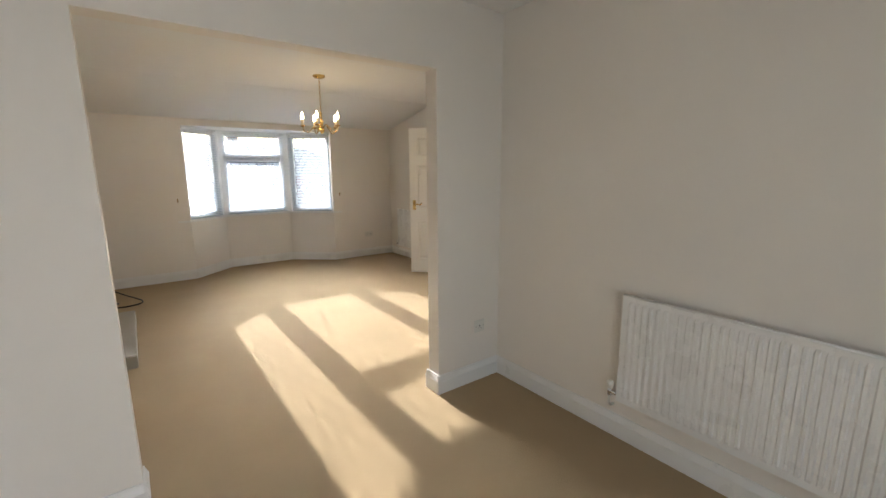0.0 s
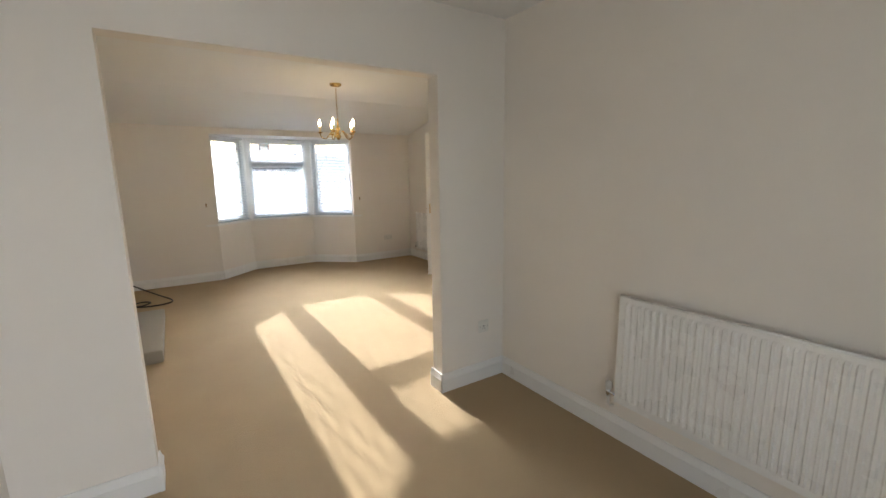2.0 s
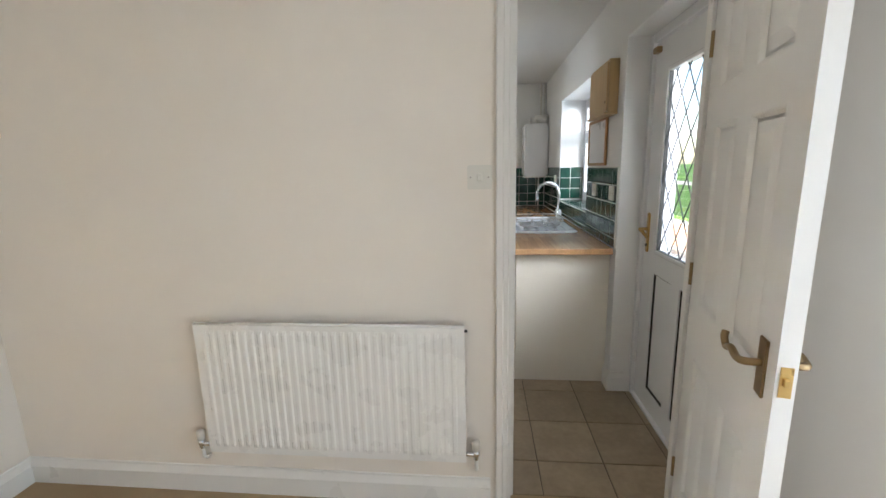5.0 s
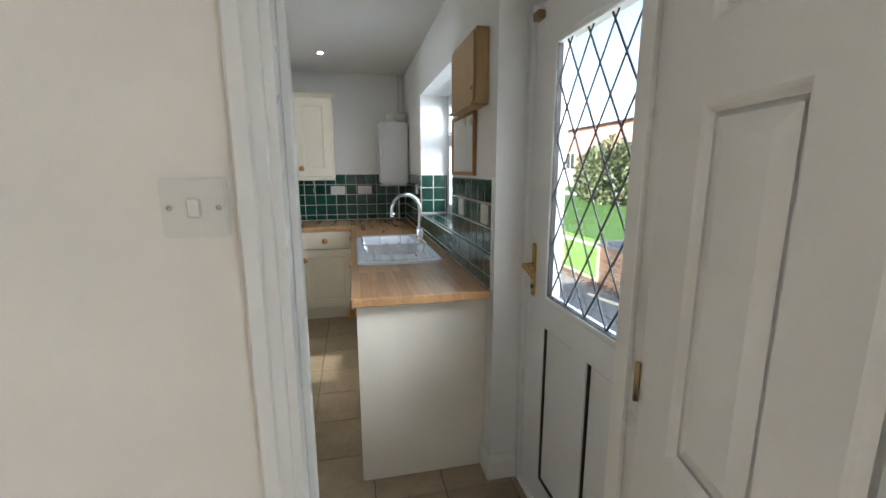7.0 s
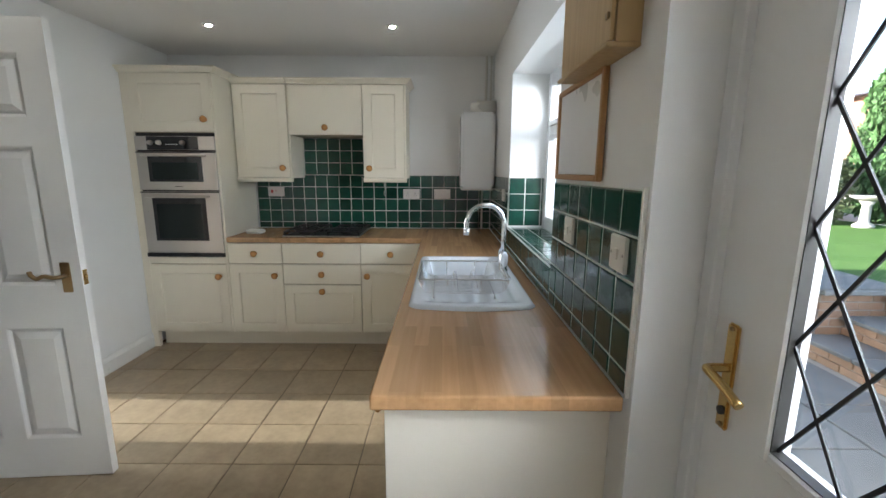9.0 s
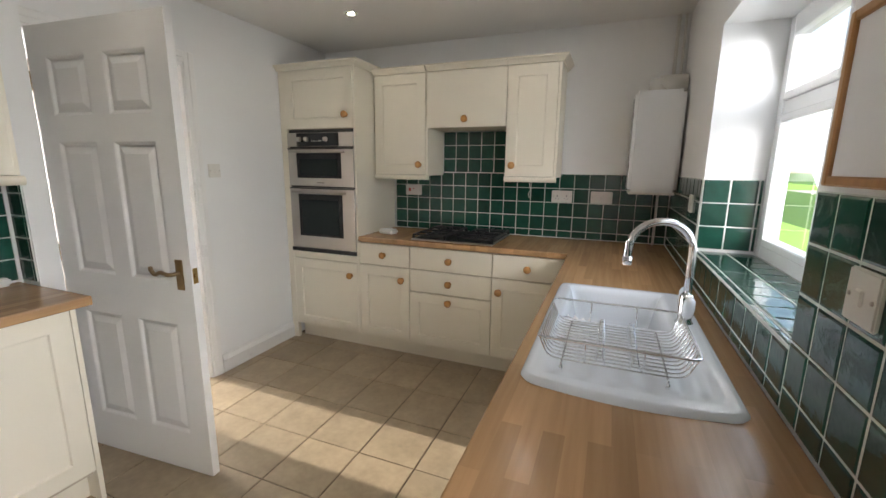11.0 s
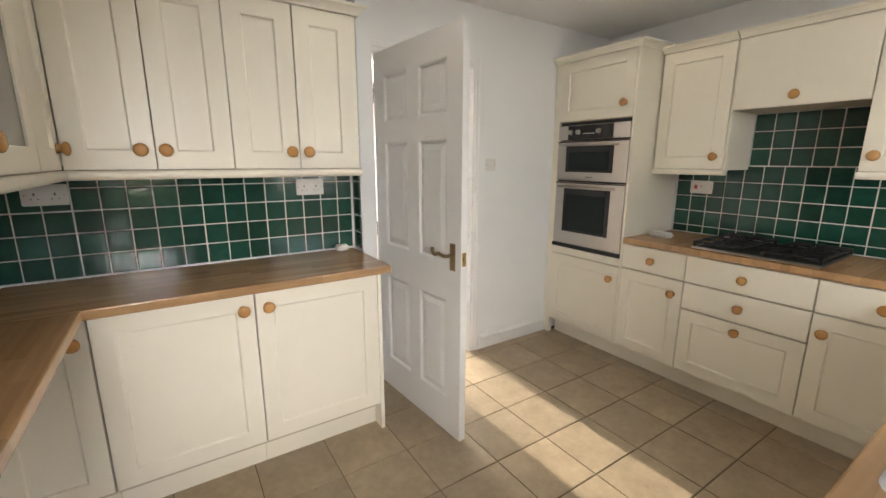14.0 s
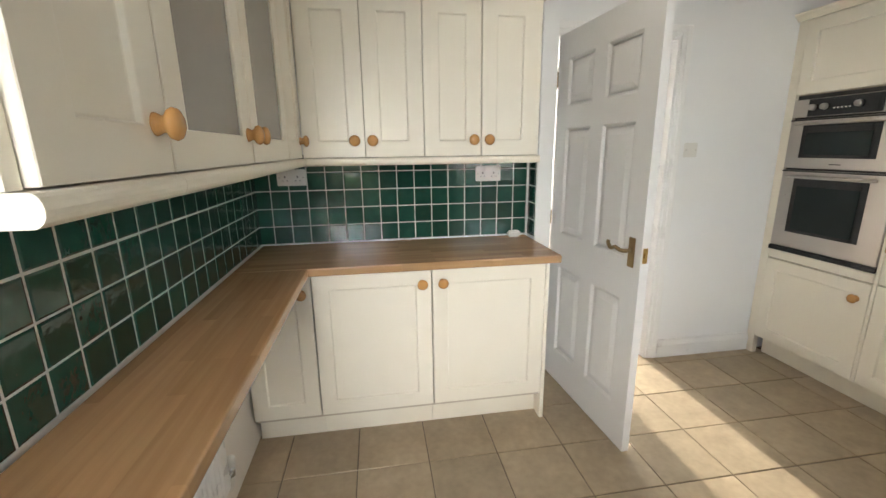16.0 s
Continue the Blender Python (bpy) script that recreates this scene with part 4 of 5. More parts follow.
wire = mesh_of("wire", tube(curve_pts([(0, R0[2], 0.082), (0, R0[2] + 0.010, 0.055), (0, R0[2] + 0.032, 0.024), (0, R0[2] + 0.10, 0.020), (0, ym, 0.020), (0, R0[3] - 0.10, 0.020), (0, R0[3] - 0.032, 0.024), (0, R0[3] - 0.010, 0.055), (0, R0[3], 0.082)], 4), 0.0021, 6), CHROME)
for i in range(14):
    o = new("wire", wire)
    o.parent, o.matrix_basis = rack, pose(R0[0] + 0.026 + i * 0.0222, 0, 0)
for y in (R0[2] + 0.06, R0[3] - 0.06):
    part("bearer", tube(curve_pts([(R0[0] + 0.012, y, 0.001), (R0[0] + 0.014, y, 0.012), (R0[0] + 0.03, y, 0.0165), (0.215, y, 0.0165), (R0[1] - 0.03, y, 0.0165), (R0[1] - 0.014, y, 0.012), (R0[1] - 0.012, y, 0.001)], 4), 0.0028, 6), CHROME, rack)
for y in (ym - 0.065, ym + 0.065):
    part("stay", tube(curve_pts([(R0[0], y, 0.082), (R0[0] + 0.006, y, 0.05), (R0[0] + 0.024, y, 0.0235)], 4), 0.0022, 6), CHROME, rack)
    part("stay", tube(curve_pts([(R0[1], y, 0.082), (R0[1] - 0.006, y, 0.05), (R0[1] - 0.024, y, 0.0235)], 4), 0.0022, 6), CHROME, rack)
prong = mesh_of("plate_prong", tube([(0, -0.012, 0.020), (0, -0.004, 0.042), (0, 0.004, 0.042), (0, 0.012, 0.020)], 0.0018, 6), CHROME)
for y in (ym - 0.05, ym + 0.03):
    for i in range(13):
        o = new("plate_prong", prong)
        o.parent, o.matrix_basis = rack, pose(R0[0] + 0.036 + i * 0.0222, y, 0)
for x in (R0[0] + 0.012, R0[1] - 0.012):
    for y in (R0[2] + 0.06, R0[3] - 0.06):
        part("foot", lathe([(0.004, 0.0), (0.005, 0.004), (0.004, 0.012), (0.0, 0.012)], 8, pose(x, y, -0.002)), CHROME, rack)
cl = thing("dish_cloth", pose(4.09, -0.43, 0.90), "crumpled white dish cloth in the sink bowl", "cloth")
bm = bmesh.new()
gv = []
for i in range(17):
    row = []
    for j in range(13):
        u, v = i / 16 - 0.5, j / 12 - 0.5
        row.append(bm.verts.new((0.14 * u + 0.012 * math.sin(9 * v), 0.09 * v, -0.055 + 0.07 * (0.5 - abs(u)) + 0.012 * math.sin(22 * v + 3 * u) + 0.006 * math.sin(31 * u))))
    gv.append(row)
for i in range(16):
    for j in range(12):
        bm.faces.new((gv[i][j], gv[i + 1][j], gv[i + 1][j + 1], gv[i][j + 1])).smooth = True
ob = part("fabric", bm, CLOTH, cl)
sd = ob.modifiers.new("thick", "SOLIDIFY")
sd.thickness = 0.003


# ---- back door ----
bd = thing("door_4", pose(2.86, -1.03, 0.02, rz=180), "white uPVC half-glazed back door with diamond leading", "door", kind="structure")
W = 0.80
part("door_frame", boxes((-0.04, 0.0, -0.02, 0.06, -0.02, 2.04), (W, W + 0.01, -0.02, 0.06, -0.02, 2.04), (0, W, -0.02, 0.06, 1.99, 2.04), (0, W, -0.02, 0.06, -0.02, 0.0), bevel=0.004), UPVC, bd)
GX0, GX1, GZ0, GZ1 = 0.155, 0.715, 0.895, 1.84
PZ0, PZ1, MX = 0.11, 0.785, 0.42
part("leaf", boxes((0, GX0, 0, 0.05, 0, 1.985), (GX1, W, 0, 0.05, 0, 1.985), (GX0, GX1, 0, 0.05, GZ1, 1.985), (GX0, GX1, 0, 0.05, PZ1, GZ0), (GX0, GX1, 0, 0.05, 0, PZ0), (MX - 0.045, MX + 0.045, 0, 0.05, PZ0, PZ1)), UPVC, bd)
for a, b in ((GX0, MX - 0.045), (MX + 0.045, GX1)):
    part("lower_panel", boxes((a + 0.006, b - 0.006, 0.014, 0.035, PZ0 + 0.006, PZ1 - 0.006), bevel=0.003), UPVC, bd)
    part("gasket", boxes((a, a + 0.006, 0.006, 0.03, PZ0, PZ1), (b - 0.006, b, 0.006, 0.03, PZ0, PZ1), (a, b, 0.006, 0.03, PZ1 - 0.006, PZ1), (a, b, 0.006, 0.03, PZ0, PZ0 + 0.006)), BLACK, bd)
s = 0.022
part("glazing_bead", boxes((GX0, GX0 + s, -0.007, 0.04, GZ0, GZ1), (GX1 - s, GX1, -0.007, 0.04, GZ0, GZ1), (GX0 + s, GX1 - s, -0.007, 0.04, GZ0, GZ0 + s), (GX0 + s, GX1 - s, -0.007, 0.04, GZ1 - s, GZ1), bevel=0.004), UPVC, bd)
part("glazing_gasket", boxes((GX0 + s, GX0 + s + 0.002, -0.002, 0.02, GZ0 + s, GZ1 - s), (GX1 - s - 0.002, GX1 - s, -0.002, 0.02, GZ0 + s, GZ1 - s), (GX0 + s, GX1 - s, -0.002, 0.02, GZ0 + s, GZ0 + s + 0.002)), BLACK, bd)
pane = part("pane", boxes((GX0 + s, GX1 - s, 0.018, 0.022, GZ0 + s, GZ1 - s)), PANE, bd, "clear double-glazed pane")
pane.visible_shadow = False
part("lead_lattice", lattice(GX0 + s, GX1 - s, GZ0 + s, GZ1 - s, 0.122, 0.195, 0.0031, 0.010), LEAD, pane, "dark diamond leading")
hp = part("handle", boxes((0.045, 0.075, -0.010, 0.0, 0.885, 1.105), bevel=0.004, seg=2), BRASS, bd, "polished brass lever handle")
part("lever", tube(curve_pts([(0.06, -0.004, 1.015), (0.06, -0.045, 1.015), (0.07, -0.052, 1.014), (0.10, -0.05, 1.006), (0.15, -0.045, 0.985)], 5), 0.009, 10), BRASS, hp)
part("keyhole", lathe([(0.009, 0.0), (0.009, 0.004), (0.0, 0.004)], 14, pose(0.06, -0.010, 0.925, 90)), BLACK, hp)
for x in (0.06,):
    for z in (0.895, 1.095):
        part("screw", lathe([(0.005, 0.0), (0.004, 0.003), (0.0, 0.003)], 10, pose(x, -0.010, z, 90)), OLDBRASS, hp)
part("door_catch", boxes((0.02, 0.07, -0.03, 0.0, 1.93, 1.96), bevel=0.004), OLDBRASS, bd)


# ---- radiators ----
def radiator(name, m, w, z0, z1, label, pitch=0.0335):
    """Single panel radiator in the local xz plane, front along -y, wall at y=0.05."""
    e = thing(name, m, label, "radiator")
    h = z1 - z0
    n = int((w - 0.05) / pitch)
    x0 = (w - n * pitch) / 2
    xs, ys = [0.0], [0.0]
    for i in range(n):
        a = x0 + i * pitch
        for u, y in ((0.0, 0.0), (0.16, 0.0), (0.34, -0.0055), (0.66, -0.0055), (0.84, 0.0)):
            xs.append(a + u * pitch), ys.append(y)
    xs.append(w), ys.append(0.0)
    bm = bmesh.new()
    rows = []
    for z, k in ((z0, 0), (z0 + 0.028, 0), (z0 + 0.045, 1), (z1 - 0.045, 1), (z1 - 0.028, 0), (z1, 0)):
        rows.append([bm.verts.new((x, y * k, z)) for x, y in zip(xs, ys)])
    for a, b in zip(rows, rows[1:]):
        for k in range(len(xs) - 1):
            bm.faces.new((a[k], a[k + 1], b[k + 1], b[k])).smooth = False
    part("front_panel", bm, RADPAINT, e)
    part("rim", boxes((0.0, w, 0.005, 0.014, z0, z1)), RADPAINT, e)
    part("top_seam", tube([(0.004, 0.002, z1 - 0.003), (w - 0.004, 0.002, z1 - 0.003)], 0.006, 8), RADPAINT, e)
    for x in (0.15, w - 0.15):
        part("bracket", boxes((x - 0.02, x + 0.02, 0.012, 0.05, z0 + 0.05, z1 - 0.05)), RADPAINT, e)
    for x, s in ((0.0, -1), (w, 1)):
        v = part("valve", tube([(x, 0.006, z0 + 0.035), (x + s * 0.045, 0.006, z0 + 0.035)], 0.010, 10), CHROME, e, "chrome radiator valve")
        part("valve_body", lathe([(0.011, -0.02), (0.013, 0.0), (0.013, 0.02), (0.0, 0.02)], 12, pose(x + s * 0.04, 0.006, z0 + 0.035)), CHROME, v)
        part("valve_cap", lathe([(0.015, 0.02), (0.017, 0.055), (0.010, 0.062), (0.0, 0.062)], 14, pose(x + s * 0.04, 0.006, z0 + 0.035)), WHITEPL, v)
        part("pipe", tube([(x + s * 0.04, 0.006, z0 + 0.02), (x + s * 0.04, 0.010, z0 - 0.03), (x + s * 0.04, 0.028, z0 - 0.05), (x + s * 0.04, 0.05, z0 - 0.052)], 0.0075, 8), WHITEPL, v)
    part("air_vent", tube([(w, 0.004, z1 - 0.02), (w + 0.01, 0.004, z1 - 0.02)], 0.006, 8), DARKHOLE, e)
    return e


radiator("radiator", pose(1.892, 1.052, 0, rz=-90), 1.09, 0.228, 0.808, "white ribbed panel radiator on the dining wall")
radiator("radiator", pose(3.55, 6.10, 0, rz=-90), 0.95, 0.17, 0.795, "white ribbed panel radiator beside the lounge door")
radiator("radiator", pose(2.105, 0.10, 0, rz=90), 0.85, 0.20, 0.74, "white ribbed radiator under the narrow worktop")


# ---- electrical fittings ----
def plate(name, m, w, label, category, gangs=0, rocker=0, switch=0, h=0.086):
    """Moulded faceplate in the local xz plane, centre at the origin, front along -y."""
    e = thing(name, m, label, category)
    part("faceplate", boxes((-w / 2, w / 2, -0.009, 0.0, -h / 2, h / 2), bevel=0.003, seg=2), WHITEPL, e)
    for s in (-1, 1):
        part("screw", lathe([(0.004, 0.0), (0.0035, 0.002), (0.0, 0.002)], 10, pose(s * (w / 2 - 0.012), -0.009, 0, 90)), STEEL, e)
    for g in range(gangs):
        cx = 0 if gangs == 1 else (-0.032 if g == 0 else 0.032)
        part("pin_holes", boxes((cx - 0.003, cx + 0.003, -0.0096, -0.008, -0.002, 0.009), (cx - 0.014, cx - 0.008, -0.0096, -0.008, -0.018, -0.014), (cx + 0.008, cx + 0.014, -0.0096, -0.008, -0.018, -0.014)), DARKHOLE, e)
        part("rocker", boxes((cx + (0.012 if gangs > 1 else -0.005), cx + (0.022 if gangs > 1 else 0.005), -0.013, -0.008, 0.016, 0.032), bevel=0.0015), WHITEPL, e)
    for r in range(rocker):
        part("rocker", boxes((-0.010, 0.010, -0.014, -0.008, -0.014, 0.014), bevel=0.003), WHITEPL, e)
    if switch:
        part("red_rocker", boxes((-0.045, -0.025, -0.014, -0.008, -0.012, 0.014), bevel=0.002), RED, e, "red cooker switch")
        part("neon", boxes((-0.005, 0.003, -0.011, -0.008, 0.004, 0.012)), RED, e)
    return e


plate("light_switch", pose(XW, -0.098, 1.358, rz=-90), 0.088, "white single light switch beside the kitchen door", "switch", rocker=1)
plate("light_switch", pose(DX0, 1.93, 1.345, rz=90), 0.088, "white single light switch on the dining wall", "switch", rocker=1)
plate("light_switch", pose(4.585, KY1, 1.375), 0.088, "white single light switch beside the hall doorway", "switch", rocker=1)
plate("wall_socket", pose(1.765, YO, 0.385), 0.088, "white single socket beside the wide opening", "socket", gangs=1)
plate("wall_socket", pose(3.15, LY1, 0.37), 0.146, "white double socket under the lounge window wall", "socket", gangs=2)
TD = 0.008
plate("wall_socket", pose(2.245, KY1 - TD, 1.262), 0.146, "white double socket on green tiles", "socket", gangs=2)
plate("wall_socket", pose(3.315, KY1 - TD, 1.262), 0.146, "white double socket on green tiles by the door", "socket", gangs=2)
plate("cooker_switch", pose(KX1 - TD, 1.035, 1.225, rz=-90), 0.146, "white cooker switch plate with a red rocker", "switch", gangs=0, switch=1)
plate("wall_socket", pose(KX1 - TD, -0.175, 1.21, rz=-90), 0.146, "white double socket on green tiles beside the boiler", "socket", gangs=2)
plate("fused_spur", pose(KX1 - TD, -0.45, 1.21, rz=-90), 0.146, "white blank spur plate on green tiles below the boiler", "switch", rocker=1)
plate("fused_spur", pose(3.40, KY0 + TD, 1.222, rz=180), 0.088, "white switch plate on green tiles", "switch", rocker=1)
plate("fused_spur", pose(3.005, KY0 + TD, 1.222, rz=180), 0.088, "white switch plate on green tiles by the back door", "switch", rocker=1)
plate("fused_spur", pose(4.95, KY0 + TD, 1.25, rz=180), 0.088, "white switch plate on green tiles beside the boiler", "switch", rocker=1)

for i, (x, y) in enumerate(((5.05, 1.12), (5.07, -0.11), (3.55, 1.12), (3.55, -0.11))):
    dl = thing("downlight", pose(x, y, KZ), "recessed white ceiling spotlight, lit", "light", "kitchen spotlights")
    part("bezel", lathe([(0.030, -0.004), (0.042, -0.006), (0.044, 0.001), (0.021, 0.001), (0.030, -0.004)], 24), CHROME, dl)
    part("lamp", lathe([(0.0, -0.0085), (0.020, -0.0075), (0.020, -0.006), (0.0, -0.006)], 20), SPOT, dl, "glowing spot lamp")

# ---- boiler, notice board, meter box ----
bo = thing("boiler", pose(5.45, -0.60, 1.27), "white wall-hung gas boiler with a top flue", "boiler")
part("case", boxes((0, 0.34, -0.275, 0, 0, 0.605), bevel=0.02, seg=4), UPVC, bo)
part("lower_cover", boxes((0.02, 0.33, -0.265, -0.01, -0.012, 0.002)), WHITEPL, bo)
fl = part("flue_elbow", lathe([(0.055, 0.0), (0.055, 0.02), (0.05, 0.03), (0.05, 0.08), (0.0, 0.08)], 20, pose(0.15, -0.13, 0.605)), WHITEPL, bo)
part("flue_pipe", tube([(0.15, -0.13, 0.66), (0.15, -0.285, 0.66)], 0.05, 16), WHITEPL, bo)
for y, r in ((-0.20, 0.011), (-0.24, 0.008)):
    part("riser_pipe", tube([(0.31, y - 0.02, 0.60), (0.31, y - 0.02, 1.09)], r, 10), WHITEPL, bo)
for x, y in ((0.27, -0.2),):
    part("tail_pipe", tube([(x, y, 0.0), (x, y, -0.365)], 0.0085, 10), WHITEPL, bo)
for z in (0.15, 0.45):
    part("clip", boxes((0.05, 0.075, -0.001, 0.003, z, z + 0.03)), DARKHOLE, bo)

wb = thing("notice_board", pose(3.60, KY0 + 0.002, 1.385, rz=180), "small whiteboard in a pine frame, hung above the tiles", "whiteboard")
f = 0.018
part("frame_side", boxes((0, f, -0.016, 0, 0, 0.30), bevel=0.003), FRAMEWOOD, wb)
part("frame_side", boxes((0.43 - f, 0.43, -0.016, 0, 0, 0.30), bevel=0.003), FRAMEWOOD, wb)
part("frame_rail", boxes((f, 0.43 - f, -0.016, 0, 0, f), bevel=0.003), FRAMEWOOD, wb)
part("frame_rail", boxes((f, 0.43 - f, -0.016, 0, 0.30 - f, 0.30), bevel=0.003), FRAMEWOOD, wb)
part("board", boxes((f, 0.43 - f, -0.008, 0, f, 0.30 - f)), WHITEBOARD, wb)
mb = thing("meter_box", pose(3.40, KY0 + 0.001, 1.69, rz=180), "shallow pine wall box above the notice board", "wall box")
part("side", boxes((0, 0.012, -0.055, 0, 0, 0.28)), OAK, mb)
part("side", boxes((0.378, 0.39, -0.055, 0, 0, 0.28)), OAK, mb)
part("top", boxes((0, 0.39, -0.055, 0, 0.28, 0.292), bevel=0.002), OAK, mb)
part("bottom", boxes((-0.004, 0.394, -0.075, 0, -0.012, 0.0), bevel=0.003), OAK, mb)
part("door", boxes((0.004, 0.386, -0.066, -0.056, 0.003, 0.277), bevel=0.003), OAK, mb)
part("catch", boxes((0.36, 0.376, -0.072, -0.066, 0.05, 0.065), bevel=0.002), OLDBRASS, mb)

dish = solid("soap_dish", boxes((-0.07, 0.07, -0.045, 0.045, 0.0, 0.036), bevel=0.012, seg=3), WHITEPL, "white plastic dish on the worktop by the oven", "dish", m=pose(5.42, 1.08, 0.901, rz=78))
solid("sensor_box", boxes((-0.035, 0.035, -0.022, 0.022, 0.0, 0.034), bevel=0.008, seg=2), WHITEPL, "small white plastic box on the worktop", "box", m=pose(3.46, 1.83, 0.901, rz=8))
solid("pull_cord", tube(curve_pts([(5.782, 0.07, 1.33), (5.781, 0.062, 1.28), (5.781, 0.055, 1.25), (5.781, 0.07, 1.22), (5.781, 0.06, 1.19)], 5), 0.003, 6), WHITEPL, "short white cable hanging from the cabinet", "cable")
solid("appliance_cable", tube(curve_pts([(2.075, 0.14, 1.33), (2.08, 0.175, 1.28), (2.08, 0.19, 1.22), (2.08, 0.165, 1.16), (2.085, 0.10, 1.13)], 6), 0.004, 8), WHITEPL, "white cable looping below the wall cabinet", "cable")

# ---- lounge things ----
ch = thing("chandelier", pose(1.62, 4.28, KZ), "brass five-arm chandelier with lit candle bulbs", "chandelier")
part("ceiling_rose", lathe([(0.0, 0.0), (0.06, 0.0), (0.06, -0.012), (0.045, -0.024), (0.012, -0.03), (0.0, -0.03)], 24), BRASS, ch)
bm = bmesh.new()
for i in range(14):
    c = Vector((0, 0, -0.045 - i * 0.024))
    a = (Vector((1, 0, 0)), Vector((0, 1, 0)))[i % 2]
    tube([c + a * 0.008 * math.cos(t) + Vector((0, 0, 0.016 * math.sin(t))) for t in [k * math.pi / 5 for k in range(10)]], 0.0022, 5, bm, True)
part("chain", bm, BRASS, ch)
part("column", lathe([(0.0, -0.570), (0.010, -0.565), (0.020, -0.550), (0.028, -0.530), (0.018, -0.510), (0.010, -0.495), (0.016, -0.470), (0.020, -0.450), (0.010, -0.420), (0.008, -0.380), (0.012, -0.360), (0.0, -0.355)], 16), BRASS, ch)
for i in range(5):
    a = 2 * math.pi * i / 5 + 0.35
    ca, sa = math.cos(a), math.sin(a)
    arm = part("arm", tube([Vector((p[0] * ca, p[0] * sa, p[1])) for p in [(q.x, q.z) for q in curve_pts([(0.015, 0, -0.510), (0.05, 0, -0.475), (0.09, 0, -0.510), (0.13, 0, -0.555), (0.175, 0, -0.540), (0.185, 0, -0.495)], 5)]], 0.005, 8), BRASS, ch)
    m = pose(0.185 * ca, 0.185 * sa, 0)
    part("drip_pan", lathe([(0.008, -0.505), (0.026, -0.492), (0.028, -0.488), (0.012, -0.492), (0.0, -0.492)], 16, m), BRASS, arm)
    part("candle_tube", lathe([(0.012, -0.492), (0.012, -0.430), (0.0, -0.430)], 14, m), IVORY, arm, "ivory candle tube")
    part("bulb", lathe([(0.009, -0.430), (0.014, -0.413), (0.0145, -0.400), (0.008, -0.380), (0.0, -0.355)], 14, m), BULB, arm, "glowing candle bulb")
glow_lamp = new("chandelier_light", bpy.data.lights.new("chandelier_light", "POINT"))
glow_lamp.data.energy, glow_lamp.data.color, glow_lamp.data.shadow_soft_size = 0.16, (1.0, 0.76, 0.48), 0.16
glow_lamp.matrix_basis = pose(1.62, 4.28, KZ - 0.36)

solid("hearth_slab", boxes((LX0 + 0.001, -0.13, 3.62, 4.90, 0.0, 0.10), bevel=0.006, seg=2), HEARTHST, "low grey stone hearth slab on the carpet", "hearth")
solid("aerial_cable", tube(curve_pts([(LX0 + 0.01, 6.0, 0.25), (-0.45, 5.95, 0.16), (-0.22, 5.80, 0.05), (-0.07, 5.60, 0.008), (-0.12, 5.46, 0.008), (-0.30, 5.44, 0.008), (-0.45, 5.52, 0.01), (-0.38, 5.68, 0.01), (-0.28, 5.60, 0.012), (-0.40, 5.48, 0.014), (LX0 + 0.01, 5.60, 0.05)], 8), 0.008, 8), CABLE, "coiled black aerial cable on the carpet", "cable")
for x in (0.44, 2.66):
    h = thing("curtain_hook", pose(x, LY1, 1.06), "small dark hook beside the bay window", "hook")
    part("stem", tube([(0, 0, 0), (0, -0.03, 0), (0, -0.035, 0.02)], 0.004, 8), OLDBRASS, h)
    part("backplate", boxes((-0.008, 0.008, -0.004, 0, -0.025, 0.025), bevel=0.001), OLDBRASS, h)


# ---- wall tiles ----
def tiling(name, m, w, z0, z1, pitch, label, cut=None, gap=0.0032, from_right=False):
    """Glazed square tiles in the local xz plane, front along -y; cut(x, z) keeps a tile."""
    e = thing(name, m, label, "wall tiles", kind="structure")
    cols, rows = int(math.ceil(w / pitch - 0.05)), int(math.ceil((z1 - z0) / pitch - 0.05))
    meshes = {}
    bm = bmesh.new()
    for i in range(cols):
        x0 = i * pitch
        x1 = min(w, x0 + pitch)
        if from_right:
            x0, x1 = max(0, w - x1), w - x0
        for j in range(rows):
            a, b = z1 - (j + 1) * pitch, z1 - j * pitch
            a = max(a, z0)
            if cut and not cut((x0 + x1) / 2, (a + b) / 2):
                continue
            if b - a < 0.015 or x1 - x0 < 0.015:
                continue
            bm_box(bm, x0, x1, -0.0058, -0.0005, a, b)
            key = (round(x1 - x0, 3), round(b - a, 3))
            if key not in meshes:
                meshes[key] = tile_mesh("tile", key[0] - gap, key[1] - gap, 0.0075, TILE)
            o = new("tile", meshes[key])
            o.parent = e
            o.matrix_basis = pose(x0 + gap / 2 + random.uniform(-0.0004, 0.0004), -0.0005, a + gap / 2, random.uniform(-0.35, 0.35), 0, random.uniform(-0.35, 0.35))
    part("grout", bm, GROUT, e)
    return e


tiling("tiling_east", pose(KX1, 1.205, 0, rz=-90), 2.085, 0.902, 1.372, 0.1045, "green glazed wall tiles with pale grout behind the hob")
tiling("tiling_hob", pose(KX1, 0.768, 0, rz=-90), 0.583, 1.3725, 1.688, 0.1045, "green glazed wall tiles behind the hob")
tiling("tiling_south_end", pose(3.635, KY0, 0, rz=180), 0.715, 0.902, 1.374, 0.1045, "green glazed wall tiles beside the back door", from_right=True)
tiling("tiling_south_low", pose(4.78, KY0, 0, rz=180), 1.143, 0.902, 1.039, 0.1045, "green glazed wall tiles under the kitchen window")
tiling("tiling_south_corner", pose(KX1 - 0.009, KY0, 0, rz=180), 1.009, 0.902, 1.374, 0.1045, "green glazed wall tiles in the corner by the boiler")
